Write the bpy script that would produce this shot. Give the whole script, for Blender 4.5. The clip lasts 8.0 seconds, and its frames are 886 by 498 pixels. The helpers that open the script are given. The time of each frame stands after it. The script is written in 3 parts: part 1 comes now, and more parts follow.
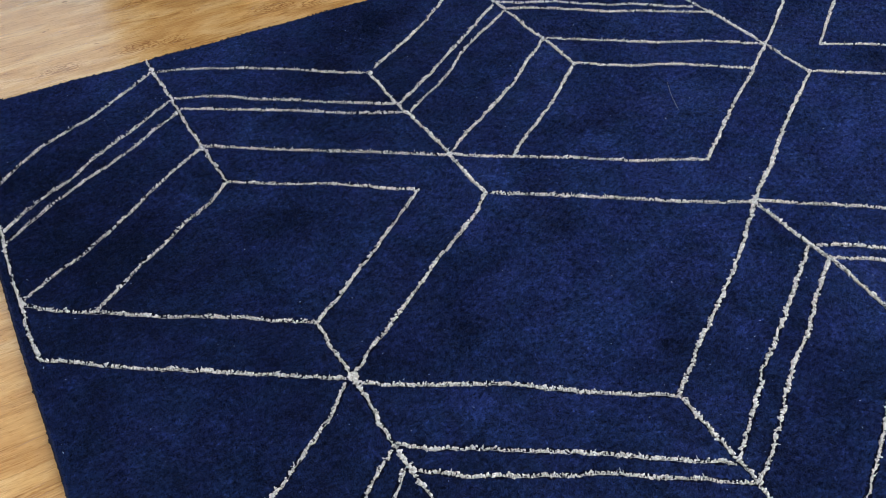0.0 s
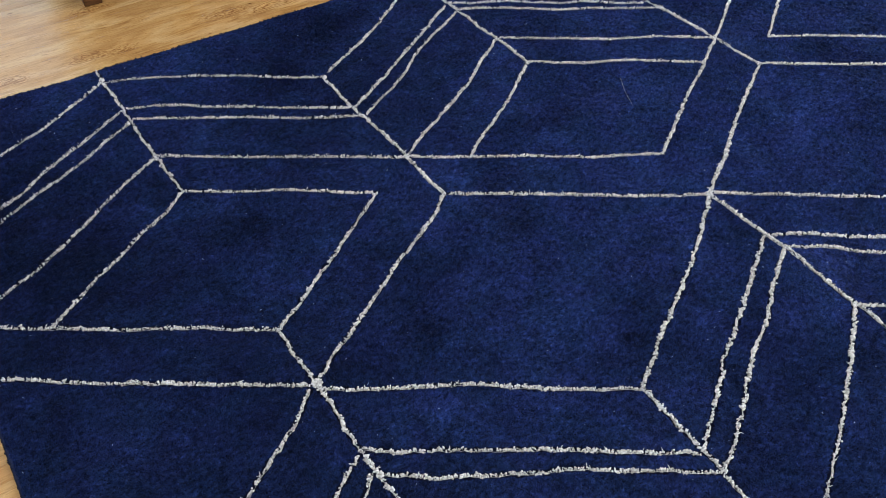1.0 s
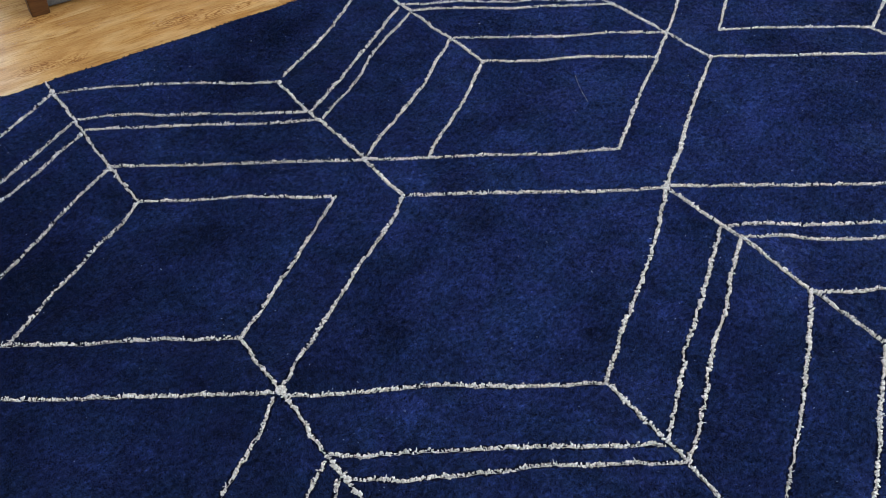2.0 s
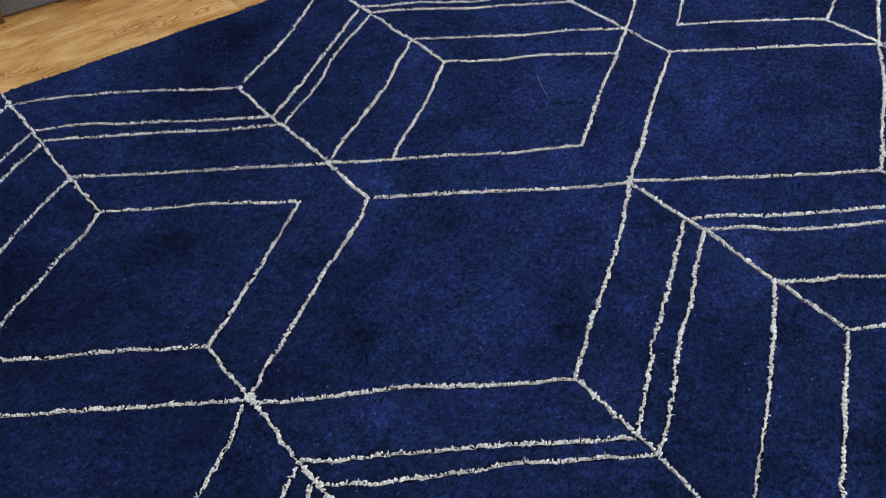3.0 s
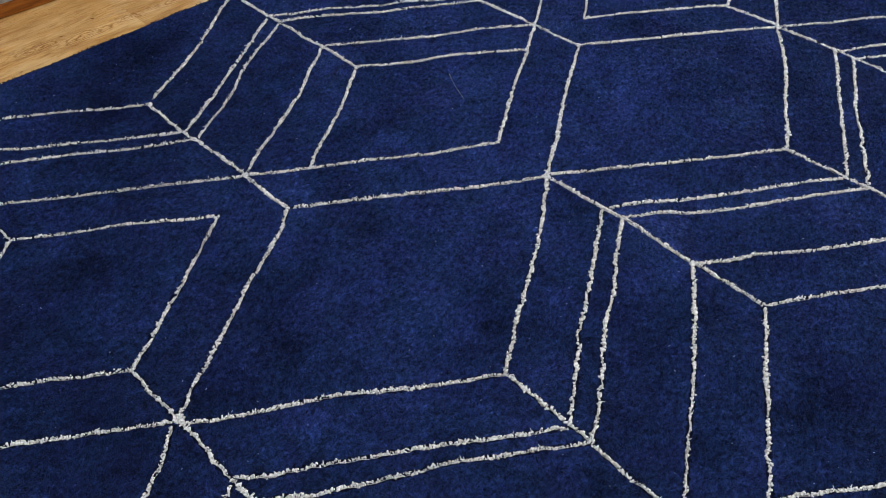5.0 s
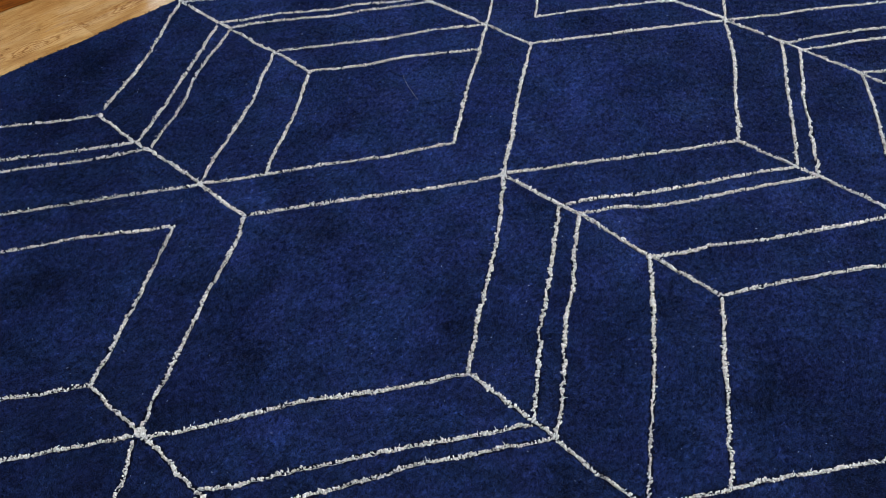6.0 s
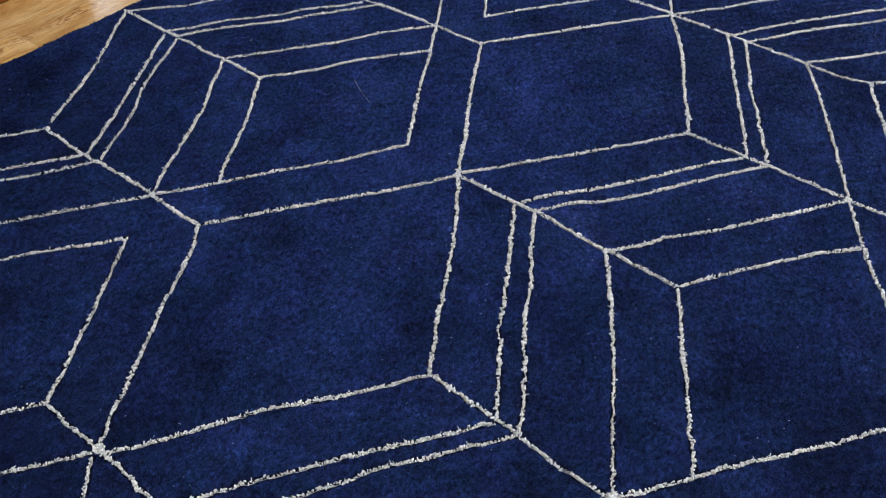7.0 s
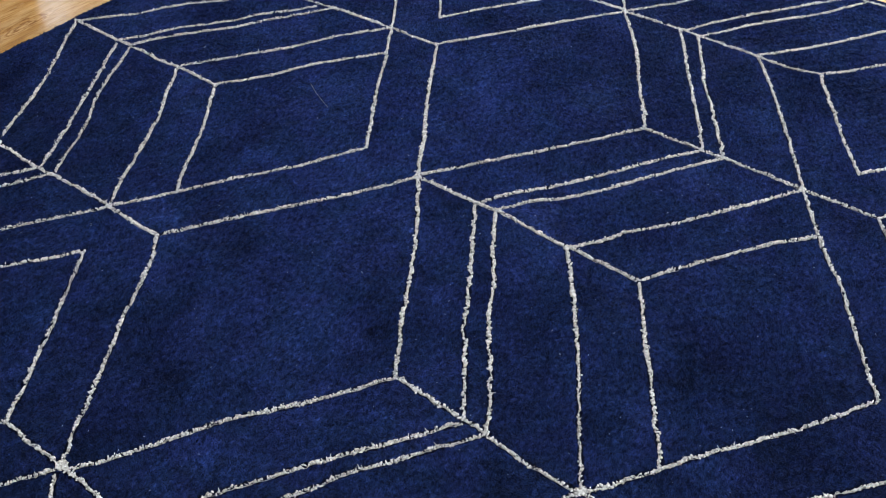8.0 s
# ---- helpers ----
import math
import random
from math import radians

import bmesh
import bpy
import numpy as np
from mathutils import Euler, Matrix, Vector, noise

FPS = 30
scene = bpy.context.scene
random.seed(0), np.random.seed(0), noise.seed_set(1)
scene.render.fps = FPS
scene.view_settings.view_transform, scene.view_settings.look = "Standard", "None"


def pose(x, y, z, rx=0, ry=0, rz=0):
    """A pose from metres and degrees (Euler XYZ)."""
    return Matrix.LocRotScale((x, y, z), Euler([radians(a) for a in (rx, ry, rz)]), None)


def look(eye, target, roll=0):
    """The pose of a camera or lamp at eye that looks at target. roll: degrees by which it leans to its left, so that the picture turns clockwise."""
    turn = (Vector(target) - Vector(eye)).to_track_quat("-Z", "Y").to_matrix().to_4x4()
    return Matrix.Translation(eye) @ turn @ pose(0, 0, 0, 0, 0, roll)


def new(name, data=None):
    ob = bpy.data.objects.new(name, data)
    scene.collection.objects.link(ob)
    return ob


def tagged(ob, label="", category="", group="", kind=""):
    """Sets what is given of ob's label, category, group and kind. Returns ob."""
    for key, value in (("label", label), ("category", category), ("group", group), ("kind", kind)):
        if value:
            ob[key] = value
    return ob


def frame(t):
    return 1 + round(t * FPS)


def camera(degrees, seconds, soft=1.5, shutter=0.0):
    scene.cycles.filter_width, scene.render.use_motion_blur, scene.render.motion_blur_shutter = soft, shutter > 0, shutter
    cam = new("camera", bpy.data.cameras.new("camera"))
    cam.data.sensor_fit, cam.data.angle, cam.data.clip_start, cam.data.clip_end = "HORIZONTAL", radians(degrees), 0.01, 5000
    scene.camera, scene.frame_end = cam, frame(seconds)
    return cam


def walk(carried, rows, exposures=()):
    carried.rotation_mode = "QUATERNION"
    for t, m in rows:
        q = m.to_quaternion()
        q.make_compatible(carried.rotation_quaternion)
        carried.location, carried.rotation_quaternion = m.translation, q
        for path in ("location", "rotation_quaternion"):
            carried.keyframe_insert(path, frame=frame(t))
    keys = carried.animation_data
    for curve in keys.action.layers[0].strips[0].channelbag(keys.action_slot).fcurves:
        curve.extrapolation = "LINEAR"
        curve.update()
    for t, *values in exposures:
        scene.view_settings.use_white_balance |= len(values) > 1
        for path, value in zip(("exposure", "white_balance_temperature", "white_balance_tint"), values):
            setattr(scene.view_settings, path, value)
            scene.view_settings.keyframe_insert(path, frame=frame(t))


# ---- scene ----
cam = camera(50.60, 8.0, 0.6)
PATH = [
    (0, (0.1692, -2.6093, 1.5159), (0.8620, -1.3187, 0.1542), -1.53),
    (0.5, (0.1720, -2.6094, 1.5146), (0.8997, -1.3374, 0.1535), -1.47),
    (1, (0.1751, -2.6096, 1.5140), (0.9377, -1.3579, 0.1533), -1.41),
    (1.5, (0.1786, -2.6111, 1.5142), (0.9729, -1.3794, 0.1533), -1.35),
    (2, (0.1827, -2.6131, 1.5139), (1.0094, -1.4029, 0.1531), -1.35),
    (2.2, (0.1844, -2.6140, 1.5139), (1.0234, -1.4120, 0.1532), -1.36),
    (3.3, (0.1908, -2.6192, 1.5139), (1.0860, -1.4579, 0.1537), -1.35),
    (3.5, (0.1923, -2.6205, 1.5140), (1.0990, -1.4677, 0.1542), -1.35),
    (4, (0.1960, -2.6237, 1.5138), (1.1313, -1.4935, 0.1544), -1.33),
    (4.5, (0.1995, -2.6270, 1.5135), (1.1629, -1.5201, 0.1546), -1.36),
    (4.7, (0.2012, -2.6283, 1.5134), (1.1769, -1.5322, 0.1546), -1.38),
    (5.8, (0.2083, -2.6352, 1.5142), (1.2456, -1.5967, 0.1557), -1.34),
    (6, (0.2097, -2.6370, 1.5144), (1.2597, -1.6110, 0.1561), -1.34),
    (6.5, (0.2128, -2.6417, 1.5142), (1.2947, -1.6482, 0.1568), -1.32),
    (7, (0.2156, -2.6441, 1.5132), (1.3229, -1.6782, 0.1565), -1.29),
    (7.5, (0.2177, -2.6470, 1.5133), (1.3500, -1.7100, 0.1568), -1.25),
    (8, (0.2198, -2.6488, 1.5144), (1.3753, -1.7408, 0.1578), -1.21),
]
walk(cam, [(t, look(eye, target, roll)) for t, eye, target, roll in PATH])

# ---- light ----
world = bpy.data.worlds.new("daylight")
scene.world = world
world.use_nodes = True
wt = world.node_tree
sky = wt.nodes.new("ShaderNodeTexSky")
sky.sky_type, sky.sun_disc = "NISHITA", False
sky.sun_elevation, sky.sun_rotation = radians(38), radians(150)
wt.nodes["Background"].inputs["Strength"].default_value = 0.1
wt.links.new(sky.outputs["Color"], wt.nodes["Background"].inputs["Color"])

ROOM_W, ROOM_E, ROOM_S, ROOM_N, ROOM_H = -2.2, 4.6, -4.6, 0.95, 2.6


def window_light(name, at, toward, width, height, watts, tint):
    lamp = bpy.data.lights.new(name, "AREA")
    lamp.shape, lamp.size, lamp.size_y, lamp.energy, lamp.color = "RECTANGLE", width, height, watts, tint
    ob = new(name, lamp)
    ob.matrix_world = look(at, toward)
    return ob


DAY = (0.93, 0.97, 1.0)
# west, south, east: fill lamps in assumed, unseen windows, added to balance brightness
window_light("west_window_daylight", (ROOM_W + 0.02, -1.3, 1.6), (1.6, -1.3, 0.5), 2.4, 1.4, 30, DAY)
window_light("south_window_daylight", (1.4, ROOM_S + 0.02, 1.6), (1.4, -1.3, 0.5), 2.4, 1.4, 80, DAY)
window_light("east_window_daylight", (ROOM_E - 0.02, -1.0, 1.6), (1.6, -1.3, 0.5), 2.0, 1.4, 108, DAY)
window_light("balcony_door_daylight", (-0.38, ROOM_N + 0.02, 1.08), (-0.38, -1.5, 1.08), 2.0, 2.0, 16, (0.74, 0.86, 1.0))
window_light("side_window_daylight", (2.12, ROOM_N + 0.02, 1.15), (2.12, -1.5, 1.15), 0.12, 1.9, 2.3, (0.76, 0.86, 1.0))
scene.view_settings.exposure = 0.0


# ---- materials ----
def material(name, rough=0.7, spec=0.5):
    m = bpy.data.materials.new(name)
    m.use_nodes = True
    b = m.node_tree.nodes["Principled BSDF"]
    b.inputs["Roughness"].default_value = rough
    b.inputs["Specular IOR Level"].default_value = spec
    return m, m.node_tree, b


def add(nt, kind, **sets):
    n = nt.nodes.new(kind)
    for key, value in sets.items():
        n.inputs[key].default_value = value
    return n


def ramp(nt, source, *stops):
    n = nt.nodes.new("ShaderNodeValToRGB")
    while len(n.color_ramp.elements) < len(stops):
        n.color_ramp.elements.new(0.5)
    for e, (at, col) in zip(n.color_ramp.elements, stops):
        e.position, e.color = at, (*col, 1)
    nt.links.new(source, n.inputs["Fac"])
    return n.outputs["Color"]


def mapped(nt, scale=(1, 1, 1), turn=(0, 0, 0)):
    c = nt.nodes.new("ShaderNodeTexCoord")
    m = add(nt, "ShaderNodeMapping", Scale=scale, Rotation=turn)
    nt.links.new(c.outputs["Object"], m.inputs["Vector"])
    return m.outputs["Vector"]


def noise_tex(nt, vector, scale, detail=4.0, rough=0.55, twist=0.0):
    n = add(nt, "ShaderNodeTexNoise", Scale=scale, Detail=detail, Roughness=rough, Distortion=twist)
    nt.links.new(vector, n.inputs["Vector"])
    return n.outputs["Fac"]


def mix(nt, a, b, fac, mode="MIX"):
    n = nt.nodes.new("ShaderNodeMix")
    n.data_type, n.blend_type = "RGBA", mode
    for value, socket in ((fac, n.inputs[0]), (a, n.inputs[6]), (b, n.inputs[7])):
        if isinstance(value, bpy.types.NodeSocket):
            nt.links.new(value, socket)
        else:
            socket.default_value = value if isinstance(value, float) else (*value, 1)
    return n.outputs[2]


def bump(nt, shader, height, strength, distance):
    n = add(nt, "ShaderNodeBump", Strength=strength, Distance=distance)
    nt.links.new(height, n.inputs["Height"])
    nt.links.new(n.outputs["Normal"], shader.inputs["Normal"])


def make_pile():
    """Navy wool: each tuft a little lighter or darker, with soft patches where the nap lies differently and painted
    light fall-off.
    """
    m, nt, b = material("navy_wool_pile", 0.9, 0.04)
    at = mapped(nt)
    wide = noise_tex(nt, at, 3.6, 4.0, 0.6, 0.8)
    patch = noise_tex(nt, at, 16.0, 6.0, 0.68, 1.2)
    clump = noise_tex(nt, at, 75.0, 3.0, 0.6, 0.5)
    cloth = ramp(nt, patch, (0.34, (0.0064, 0.0128, 0.0458)), (0.47, (0.0105, 0.0208, 0.0805)), (0.57, (0.0118, 0.0237, 0.0932)), (0.70, (0.0174, 0.0362, 0.146)))
    hue = ramp(nt, noise_tex(nt, at, 9.0, 3.0, 0.5, 0.5), (0.40, (0.94, 1.04, 0.98)), (0.60, (1.07, 0.97, 1.03)))
    cloth = mix(nt, cloth, hue, 1.0, "MULTIPLY")
    tide = ramp(nt, wide, (0.36, (0.74, 0.74, 0.76)), (0.5, (1.0, 1.0, 1.0)), (0.66, (1.3, 1.3, 1.3)))
    cloth = mix(nt, cloth, tide, 1.0, "MULTIPLY")
    lock = ramp(nt, clump, (0.36, (0.66, 0.66, 0.69)), (0.5, (0.97, 0.97, 0.97)), (0.66, (1.28, 1.28, 1.28)))
    cloth = mix(nt, cloth, lock, 1.0, "MULTIPLY")
    nub = ramp(nt, noise_tex(nt, mapped(nt, (0.8, 1.25, 1.0), (0, 0, radians(-38))), 125.0, 1.5, 0.5, 0.4), (0.33, (0.52, 0.52, 0.55)), (0.46, (0.92, 0.92, 0.93)), (0.56, (1.02, 1.02, 1.02)), (0.70, (1.45, 1.45, 1.42)))
    cloth = mix(nt, cloth, nub, 1.0, "MULTIPLY")
    # tint from the marks: brushed nap, plus light fall-off painted into the wool
    nap_and_light = nt.nodes.new("ShaderNodeAttribute")
    nap_and_light.attribute_name = "nap_and_light"
    cloth = mix(nt, cloth, ramp(nt, nap_and_light.outputs["Fac"], (0.0, (0.30, 0.30, 0.32)), (0.5, (1.0, 1.0, 1.0)), (1.0, (1.7, 1.7, 1.75))), 1.0, "MULTIPLY")
    geo = nt.nodes.new("ShaderNodeNewGeometry")
    tuft = ramp(nt, geo.outputs["Random Per Island"], (0.0, (0.84, 0.84, 0.85)), (0.5, (0.98, 0.98, 0.98)), (0.985, (1.14, 1.14, 1.14)), (1.0, (2.1, 2.05, 1.95)))
    nt.links.new(mix(nt, cloth, tuft, 1.0, "MULTIPLY"), b.inputs["Base Color"])
    b.inputs["Sheen Weight"].default_value = 0.06
    b.inputs["Sheen Roughness"].default_value = 0.5
    b.inputs["Sheen Tint"].default_value = (0.25, 0.35, 0.9, 1)
    return m


def make_yarn():
    m, nt, b = material("ivory_wool_yarn", 0.9, 0.1)
    at = mapped(nt)
    tone = ramp(nt, noise_tex(nt, at, 90.0, 3.0), (0.3, (0.61, 0.615, 0.622)), (0.7, (0.715, 0.72, 0.72)))
    geo = nt.nodes.new("ShaderNodeNewGeometry")
    tuft = ramp(nt, geo.outputs["Random Per Island"], (0.0, (0.48, 0.465, 0.44)), (0.25, (0.82, 0.815, 0.80)), (0.65, (1.06, 1.06, 1.06)), (1.0, (1.25, 1.25, 1.25)))
    nt.links.new(mix(nt, tone, tuft, 1.0, "MULTIPLY"), b.inputs["Base Color"])
    bump(nt, b, noise_tex(nt, at, 900.0, 2.0), 0.5, 0.001)
    return m


def make_backing():
    m, nt, b = material("navy_backing_cloth", 0.95, 0.05)
    tone = ramp(nt, noise_tex(nt, mapped(nt), 300.0, 3.0), (0.3, (0.004, 0.005, 0.016)), (0.7, (0.007, 0.010, 0.034)))
    nt.links.new(tone, b.inputs["Base Color"])
    return m


FLAMES = [(1.20, 0.105, 0.16, 0.044), (1.345, 0.108, 0.07, 0.034), (1.03, 0.14, 0.12, 0.036), (0.565, 0.118, 0.10, 0.046), (0.66, 0.108, 0.09, 0.034), (0.68, 0.42, 0.11, 0.036), (0.325, 0.125, 0.10, 0.042), (1.55, 0.115, 0.16, 0.050)]
KNOTS = [(1.249, 0.189, 0.013, 0.009), (0.468, 0.211, 0.014, 0.006), (0.344, 0.377, 0.012, 0.005)]


def make_oak():
    """Honey oak boards: long streaks, cathedral figure, small knots, a soft lacquer."""
    m, nt, b = material("honey_oak_board", 0.22, 0.58)
    info = nt.nodes.new("ShaderNodeObjectInfo")
    shift = nt.nodes.new("ShaderNodeVectorMath")
    shift.operation = "MULTIPLY_ADD"
    nt.links.new(info.outputs["Random"], shift.inputs[0])
    shift.inputs[1].default_value = (31.0, 17.0, 5.0)
    c = nt.nodes.new("ShaderNodeTexCoord")
    nt.links.new(c.outputs["Object"], shift.inputs[2])

    def stretched(sx, sy):
        n = add(nt, "ShaderNodeMapping", Scale=(sx, sy, 1.0))
        nt.links.new(shift.outputs[0], n.inputs["Vector"])
        return n.outputs["Vector"]

    def contour(vector, scale, bands, low, high):
        """Growth rings: the level lines of a stretched, smooth field, as thin dark lines."""
        level = noise_tex(nt, vector, scale, 3.0, 0.42, 0.25)
        times = add(nt, "ShaderNodeMath")
        times.operation = "MULTIPLY"
        times.inputs[1].default_value = bands
        nt.links.new(level, times.inputs[0])
        fold = nt.nodes.new("ShaderNodeMath")
        fold.operation = "PINGPONG"
        fold.inputs[1].default_value = 0.5
        nt.links.new(times.outputs[0], fold.inputs[0])
        return ramp(nt, fold.outputs[0], (0.0, low), (0.16, high), (0.34, (1.0, 1.0, 1.0)), (0.5, (1.06, 1.06, 1.06)))

    rings = contour(stretched(1.3, 9.0), 1.6, 13.0, (0.52, 0.41, 0.32), (0.80, 0.73, 0.66))
    streak = noise_tex(nt, stretched(2.6, 24.0), 2.2, 9.0, 0.74, 1.6)
    broad = noise_tex(nt, stretched(1.7, 5.0), 1.8, 4.0, 0.55, 1.0)
    where = noise_tex(nt, stretched(2.0, 6.5), 2.3, 3.0, 0.5, 0.6)
    pores = noise_tex(nt, stretched(16.0, 170.0), 4.0, 4.0, 0.7)
    knots = noise_tex(nt, stretched(7.0, 13.0), 2.6, 2.0, 0.5)
    tone = ramp(nt, broad, (0.36, (0.47, 0.256, 0.088)), (0.5, (0.55, 0.325, 0.120)), (0.64, (0.62, 0.405, 0.185)))
    fine = ramp(nt, streak, (0.35, (0.58, 0.48, 0.40)), (0.44, (0.92, 0.89, 0.86)), (0.55, (1.0, 1.0, 1.0)), (0.70, (1.10, 1.10, 1.09)))
    dots = ramp(nt, pores, (0.30, (0.74, 0.66, 0.58)), (0.42, (1, 1, 1)))
    knot_tone = ramp(nt, knots, (0.215, (0.34, 0.25, 0.18)), (0.25, (0.8, 0.74, 0.68)), (0.28, (1, 1, 1)))
    strength = ramp(nt, where, (0.53, (0.04, 0.04, 0.04)), (0.72, (0.8, 0.8, 0.8)))
    col = mix(nt, tone, mix(nt, (1.0, 1.0, 1.0), rings, strength), 1.0, "MULTIPLY")
    col = mix(nt, col, fine, 0.9, "MULTIPLY")
    col = mix(nt, col, dots, 0.85, "MULTIPLY")
    # early and late wood: strands a few millimetres wide that waver along the board
    strands = noise_tex(nt, stretched(3.2, 60.0), 3.4, 5.0, 0.66, 0.9)
    flecks = noise_tex(nt, stretched(7.0, 74.0), 4.0, 3.0, 0.6, 0.5)
    col = mix(nt, col, ramp(nt, flecks, (0.33, (0.78, 0.70, 0.60)), (0.42, (1.0, 1.0, 1.0)), (0.60, (1.0, 1.0, 1.0)), (0.70, (1.26, 1.27, 1.28))), 1.0, "MULTIPLY")
    strand_tone = ramp(nt, strands, (0.34, (0.66, 0.56, 0.46)), (0.46, (0.95, 0.93, 0.90)), (0.56, (1.02, 1.02, 1.0)), (0.70, (1.16, 1.17, 1.18)))
    stand = ramp(nt, noise_tex(nt, stretched(3.0, 7.0), 2.6, 3.0, 0.6, 0.8), (0.42, (0.10, 0.10, 0.10)), (0.62, (1.0, 1.0, 1.0)))
    col = mix(nt, col, mix(nt, (1.0, 1.0, 1.0), strand_tone, stand), 1.0, "MULTIPLY")
    col = mix(nt, col, knot_tone, 1.0, "MULTIPLY")
    # flame figures and knots of the boards along the rug's far hem: centre, half length, half width
    geo = nt.nodes.new("ShaderNodeNewGeometry")
    drift = add(nt, "ShaderNodeTexNoise", Scale=2.2, Detail=3.0, Roughness=0.55)
    nt.links.new(stretched(5.0, 14.0), drift.inputs["Vector"])
    bent = nt.nodes.new("ShaderNodeVectorMath")
    bent.operation = "MULTIPLY_ADD"
    nt.links.new(drift.outputs["Color"], bent.inputs[0])
    bent.inputs[1].default_value = (0.16, 0.045, 0.0)
    ripple = add(nt, "ShaderNodeTexNoise", Scale=2.2, Detail=2.0, Roughness=0.5)
    nt.links.new(stretched(16.0, 52.0), ripple.inputs["Vector"])
    finer = nt.nodes.new("ShaderNodeVectorMath")
    finer.operation = "MULTIPLY_ADD"
    nt.links.new(ripple.outputs["Color"], finer.inputs[0])
    finer.inputs[1].default_value = (0.06, 0.016, 0.0)
    nt.links.new(geo.outputs["Position"], finer.inputs[2])
    nt.links.new(finer.outputs[0], bent.inputs[2])

    def nearest(spots):
        """How far a place lies from the nearest of some ellipses: 0 at a centre, 1 on the rim."""
        best = None
        for cx, cy, half_long, half_wide in spots:
            n = nt.nodes.new("ShaderNodeVectorMath")
            n.operation = "MULTIPLY_ADD"
            nt.links.new(bent.outputs[0], n.inputs[0])
            n.inputs[1].default_value = (1 / half_long, 1 / half_wide, 0.0)
            n.inputs[2].default_value = (-(cx + 0.11) / half_long, -(cy + 0.0305) / half_wide, 0.0)
            size = nt.nodes.new("ShaderNodeVectorMath")
            size.operation = "LENGTH"
            nt.links.new(n.outputs[0], size.inputs[0])
            if best is None:
                best = size.outputs["Value"]
            else:
                low = nt.nodes.new("ShaderNodeMath")
                low.operation = "MINIMUM"
                nt.links.new(best, low.inputs[0])
                nt.links.new(size.outputs["Value"], low.inputs[1])
                best = low.outputs[0]
        return best

    away = nearest(FLAMES)
    fold = nt.nodes.new("ShaderNodeMath")
    fold.operation = "PINGPONG"
    fold.inputs[1].default_value = 0.13
    nt.links.new(away, fold.inputs[0])
    wave = ramp(nt, fold.outputs[0], (0.0, (0.40, 0.28, 0.20)), (0.04, (0.72, 0.62, 0.54)), (0.085, (1.0, 1.0, 1.0)), (0.13, (1.12, 1.12, 1.10)))
    reach = ramp(nt, away, (0.0, (0.95, 0.95, 0.95)), (0.5, (0.8, 0.8, 0.8)), (1.15, (0.0, 0.0, 0.0)))
    col = mix(nt, col, mix(nt, (1.0, 1.0, 1.0), wave, reach), 1.0, "MULTIPLY")
    col = mix(nt, col, ramp(nt, nearest(KNOTS), (0.35, (0.30, 0.22, 0.16)), (0.8, (0.80, 0.74, 0.68)), (1.0, (1.0, 1.0, 1.0))), 1.0, "MULTIPLY")
    # no two boards of a pack have quite the same tone; some tones hold painted light
    col = mix(nt, col, info.outputs["Color"], 1.0, "MULTIPLY")
    nt.links.new(col, b.inputs["Base Color"])
    nt.links.new(ramp(nt, streak, (0.3, (0.29, 0.29, 0.29)), (0.7, (0.20, 0.20, 0.20))), b.inputs["Roughness"])
    bump(nt, b, streak, 0.10, 0.001)
    return m


def make_wood(name, dark, mid, light, rough=0.35):
    m, nt, b = material(name, rough, 0.12)
    grain = noise_tex(nt, mapped(nt, (3.0, 30.0, 30.0)), 3.0, 6.0, 0.6, 0.6)
    nt.links.new(ramp(nt, grain, (0.28, dark), (0.5, mid), (0.75, light)), b.inputs["Base Color"])
    bump(nt, b, grain, 0.08, 0.001)
    return m


def make_mottled(name, a, b_, scale, rough=0.9, relief=0.15, distance=0.002):
    m, nt, b = material(name, rough, 0.3)
    n = noise_tex(nt, mapped(nt), scale, 5.0)
    nt.links.new(ramp(nt, n, (0.3, a), (0.7, b_)), b.inputs["Base Color"])
    bump(nt, b, n, relief, distance)
    return m


PILE, YARN, BACKING, OAK = make_pile(), make_yarn(), make_backing(), make_oak()
RED_WOOD = make_wood("red_brown_varnished_wood", (0.07, 0.019, 0.002), (0.16, 0.047, 0.005), (0.23, 0.078, 0.010), 0.6)
DARK_WOOD = make_wood("dark_brown_wood", (0.035, 0.014, 0.005), (0.080, 0.034, 0.012), (0.12, 0.055, 0.02), 0.55)
PLASTER = make_mottled("white_wall_paint", (0.70, 0.69, 0.66), (0.76, 0.75, 0.72), 6.0)
CEILING_PAINT = make_mottled("white_ceiling_paint", (0.78, 0.78, 0.77), (0.82, 0.82, 0.81), 5.0)
GREY_CLOTH = make_mottled("grey_upholstery_cloth", (0.07, 0.07, 0.072), (0.11, 0.11, 0.113), 160.0, 0.95, 0.5)
PANEL_GREY = make_mottled("pale_grey_panel_board", (0.15, 0.135, 0.12), (0.20, 0.18, 0.165), 20.0, 0.4)
LINT = make_mottled("pale_lint", (0.20, 0.26, 0.42), (0.38, 0.46, 0.64), 50.0)
EDGE_WOOL = make_mottled("blackish_navy_wool", (0.003, 0.004, 0.011), (0.007, 0.010, 0.028), 120.0, 0.95)
CORD = make_mottled("navy_edge_cord", (0.004, 0.008, 0.030), (0.009, 0.018, 0.068), 260.0, 0.95, 0.6)
HAIR = make_mottled("fair_hair_fibre", (0.22, 0.22, 0.25), (0.32, 0.32, 0.34), 50.0, 0.5)


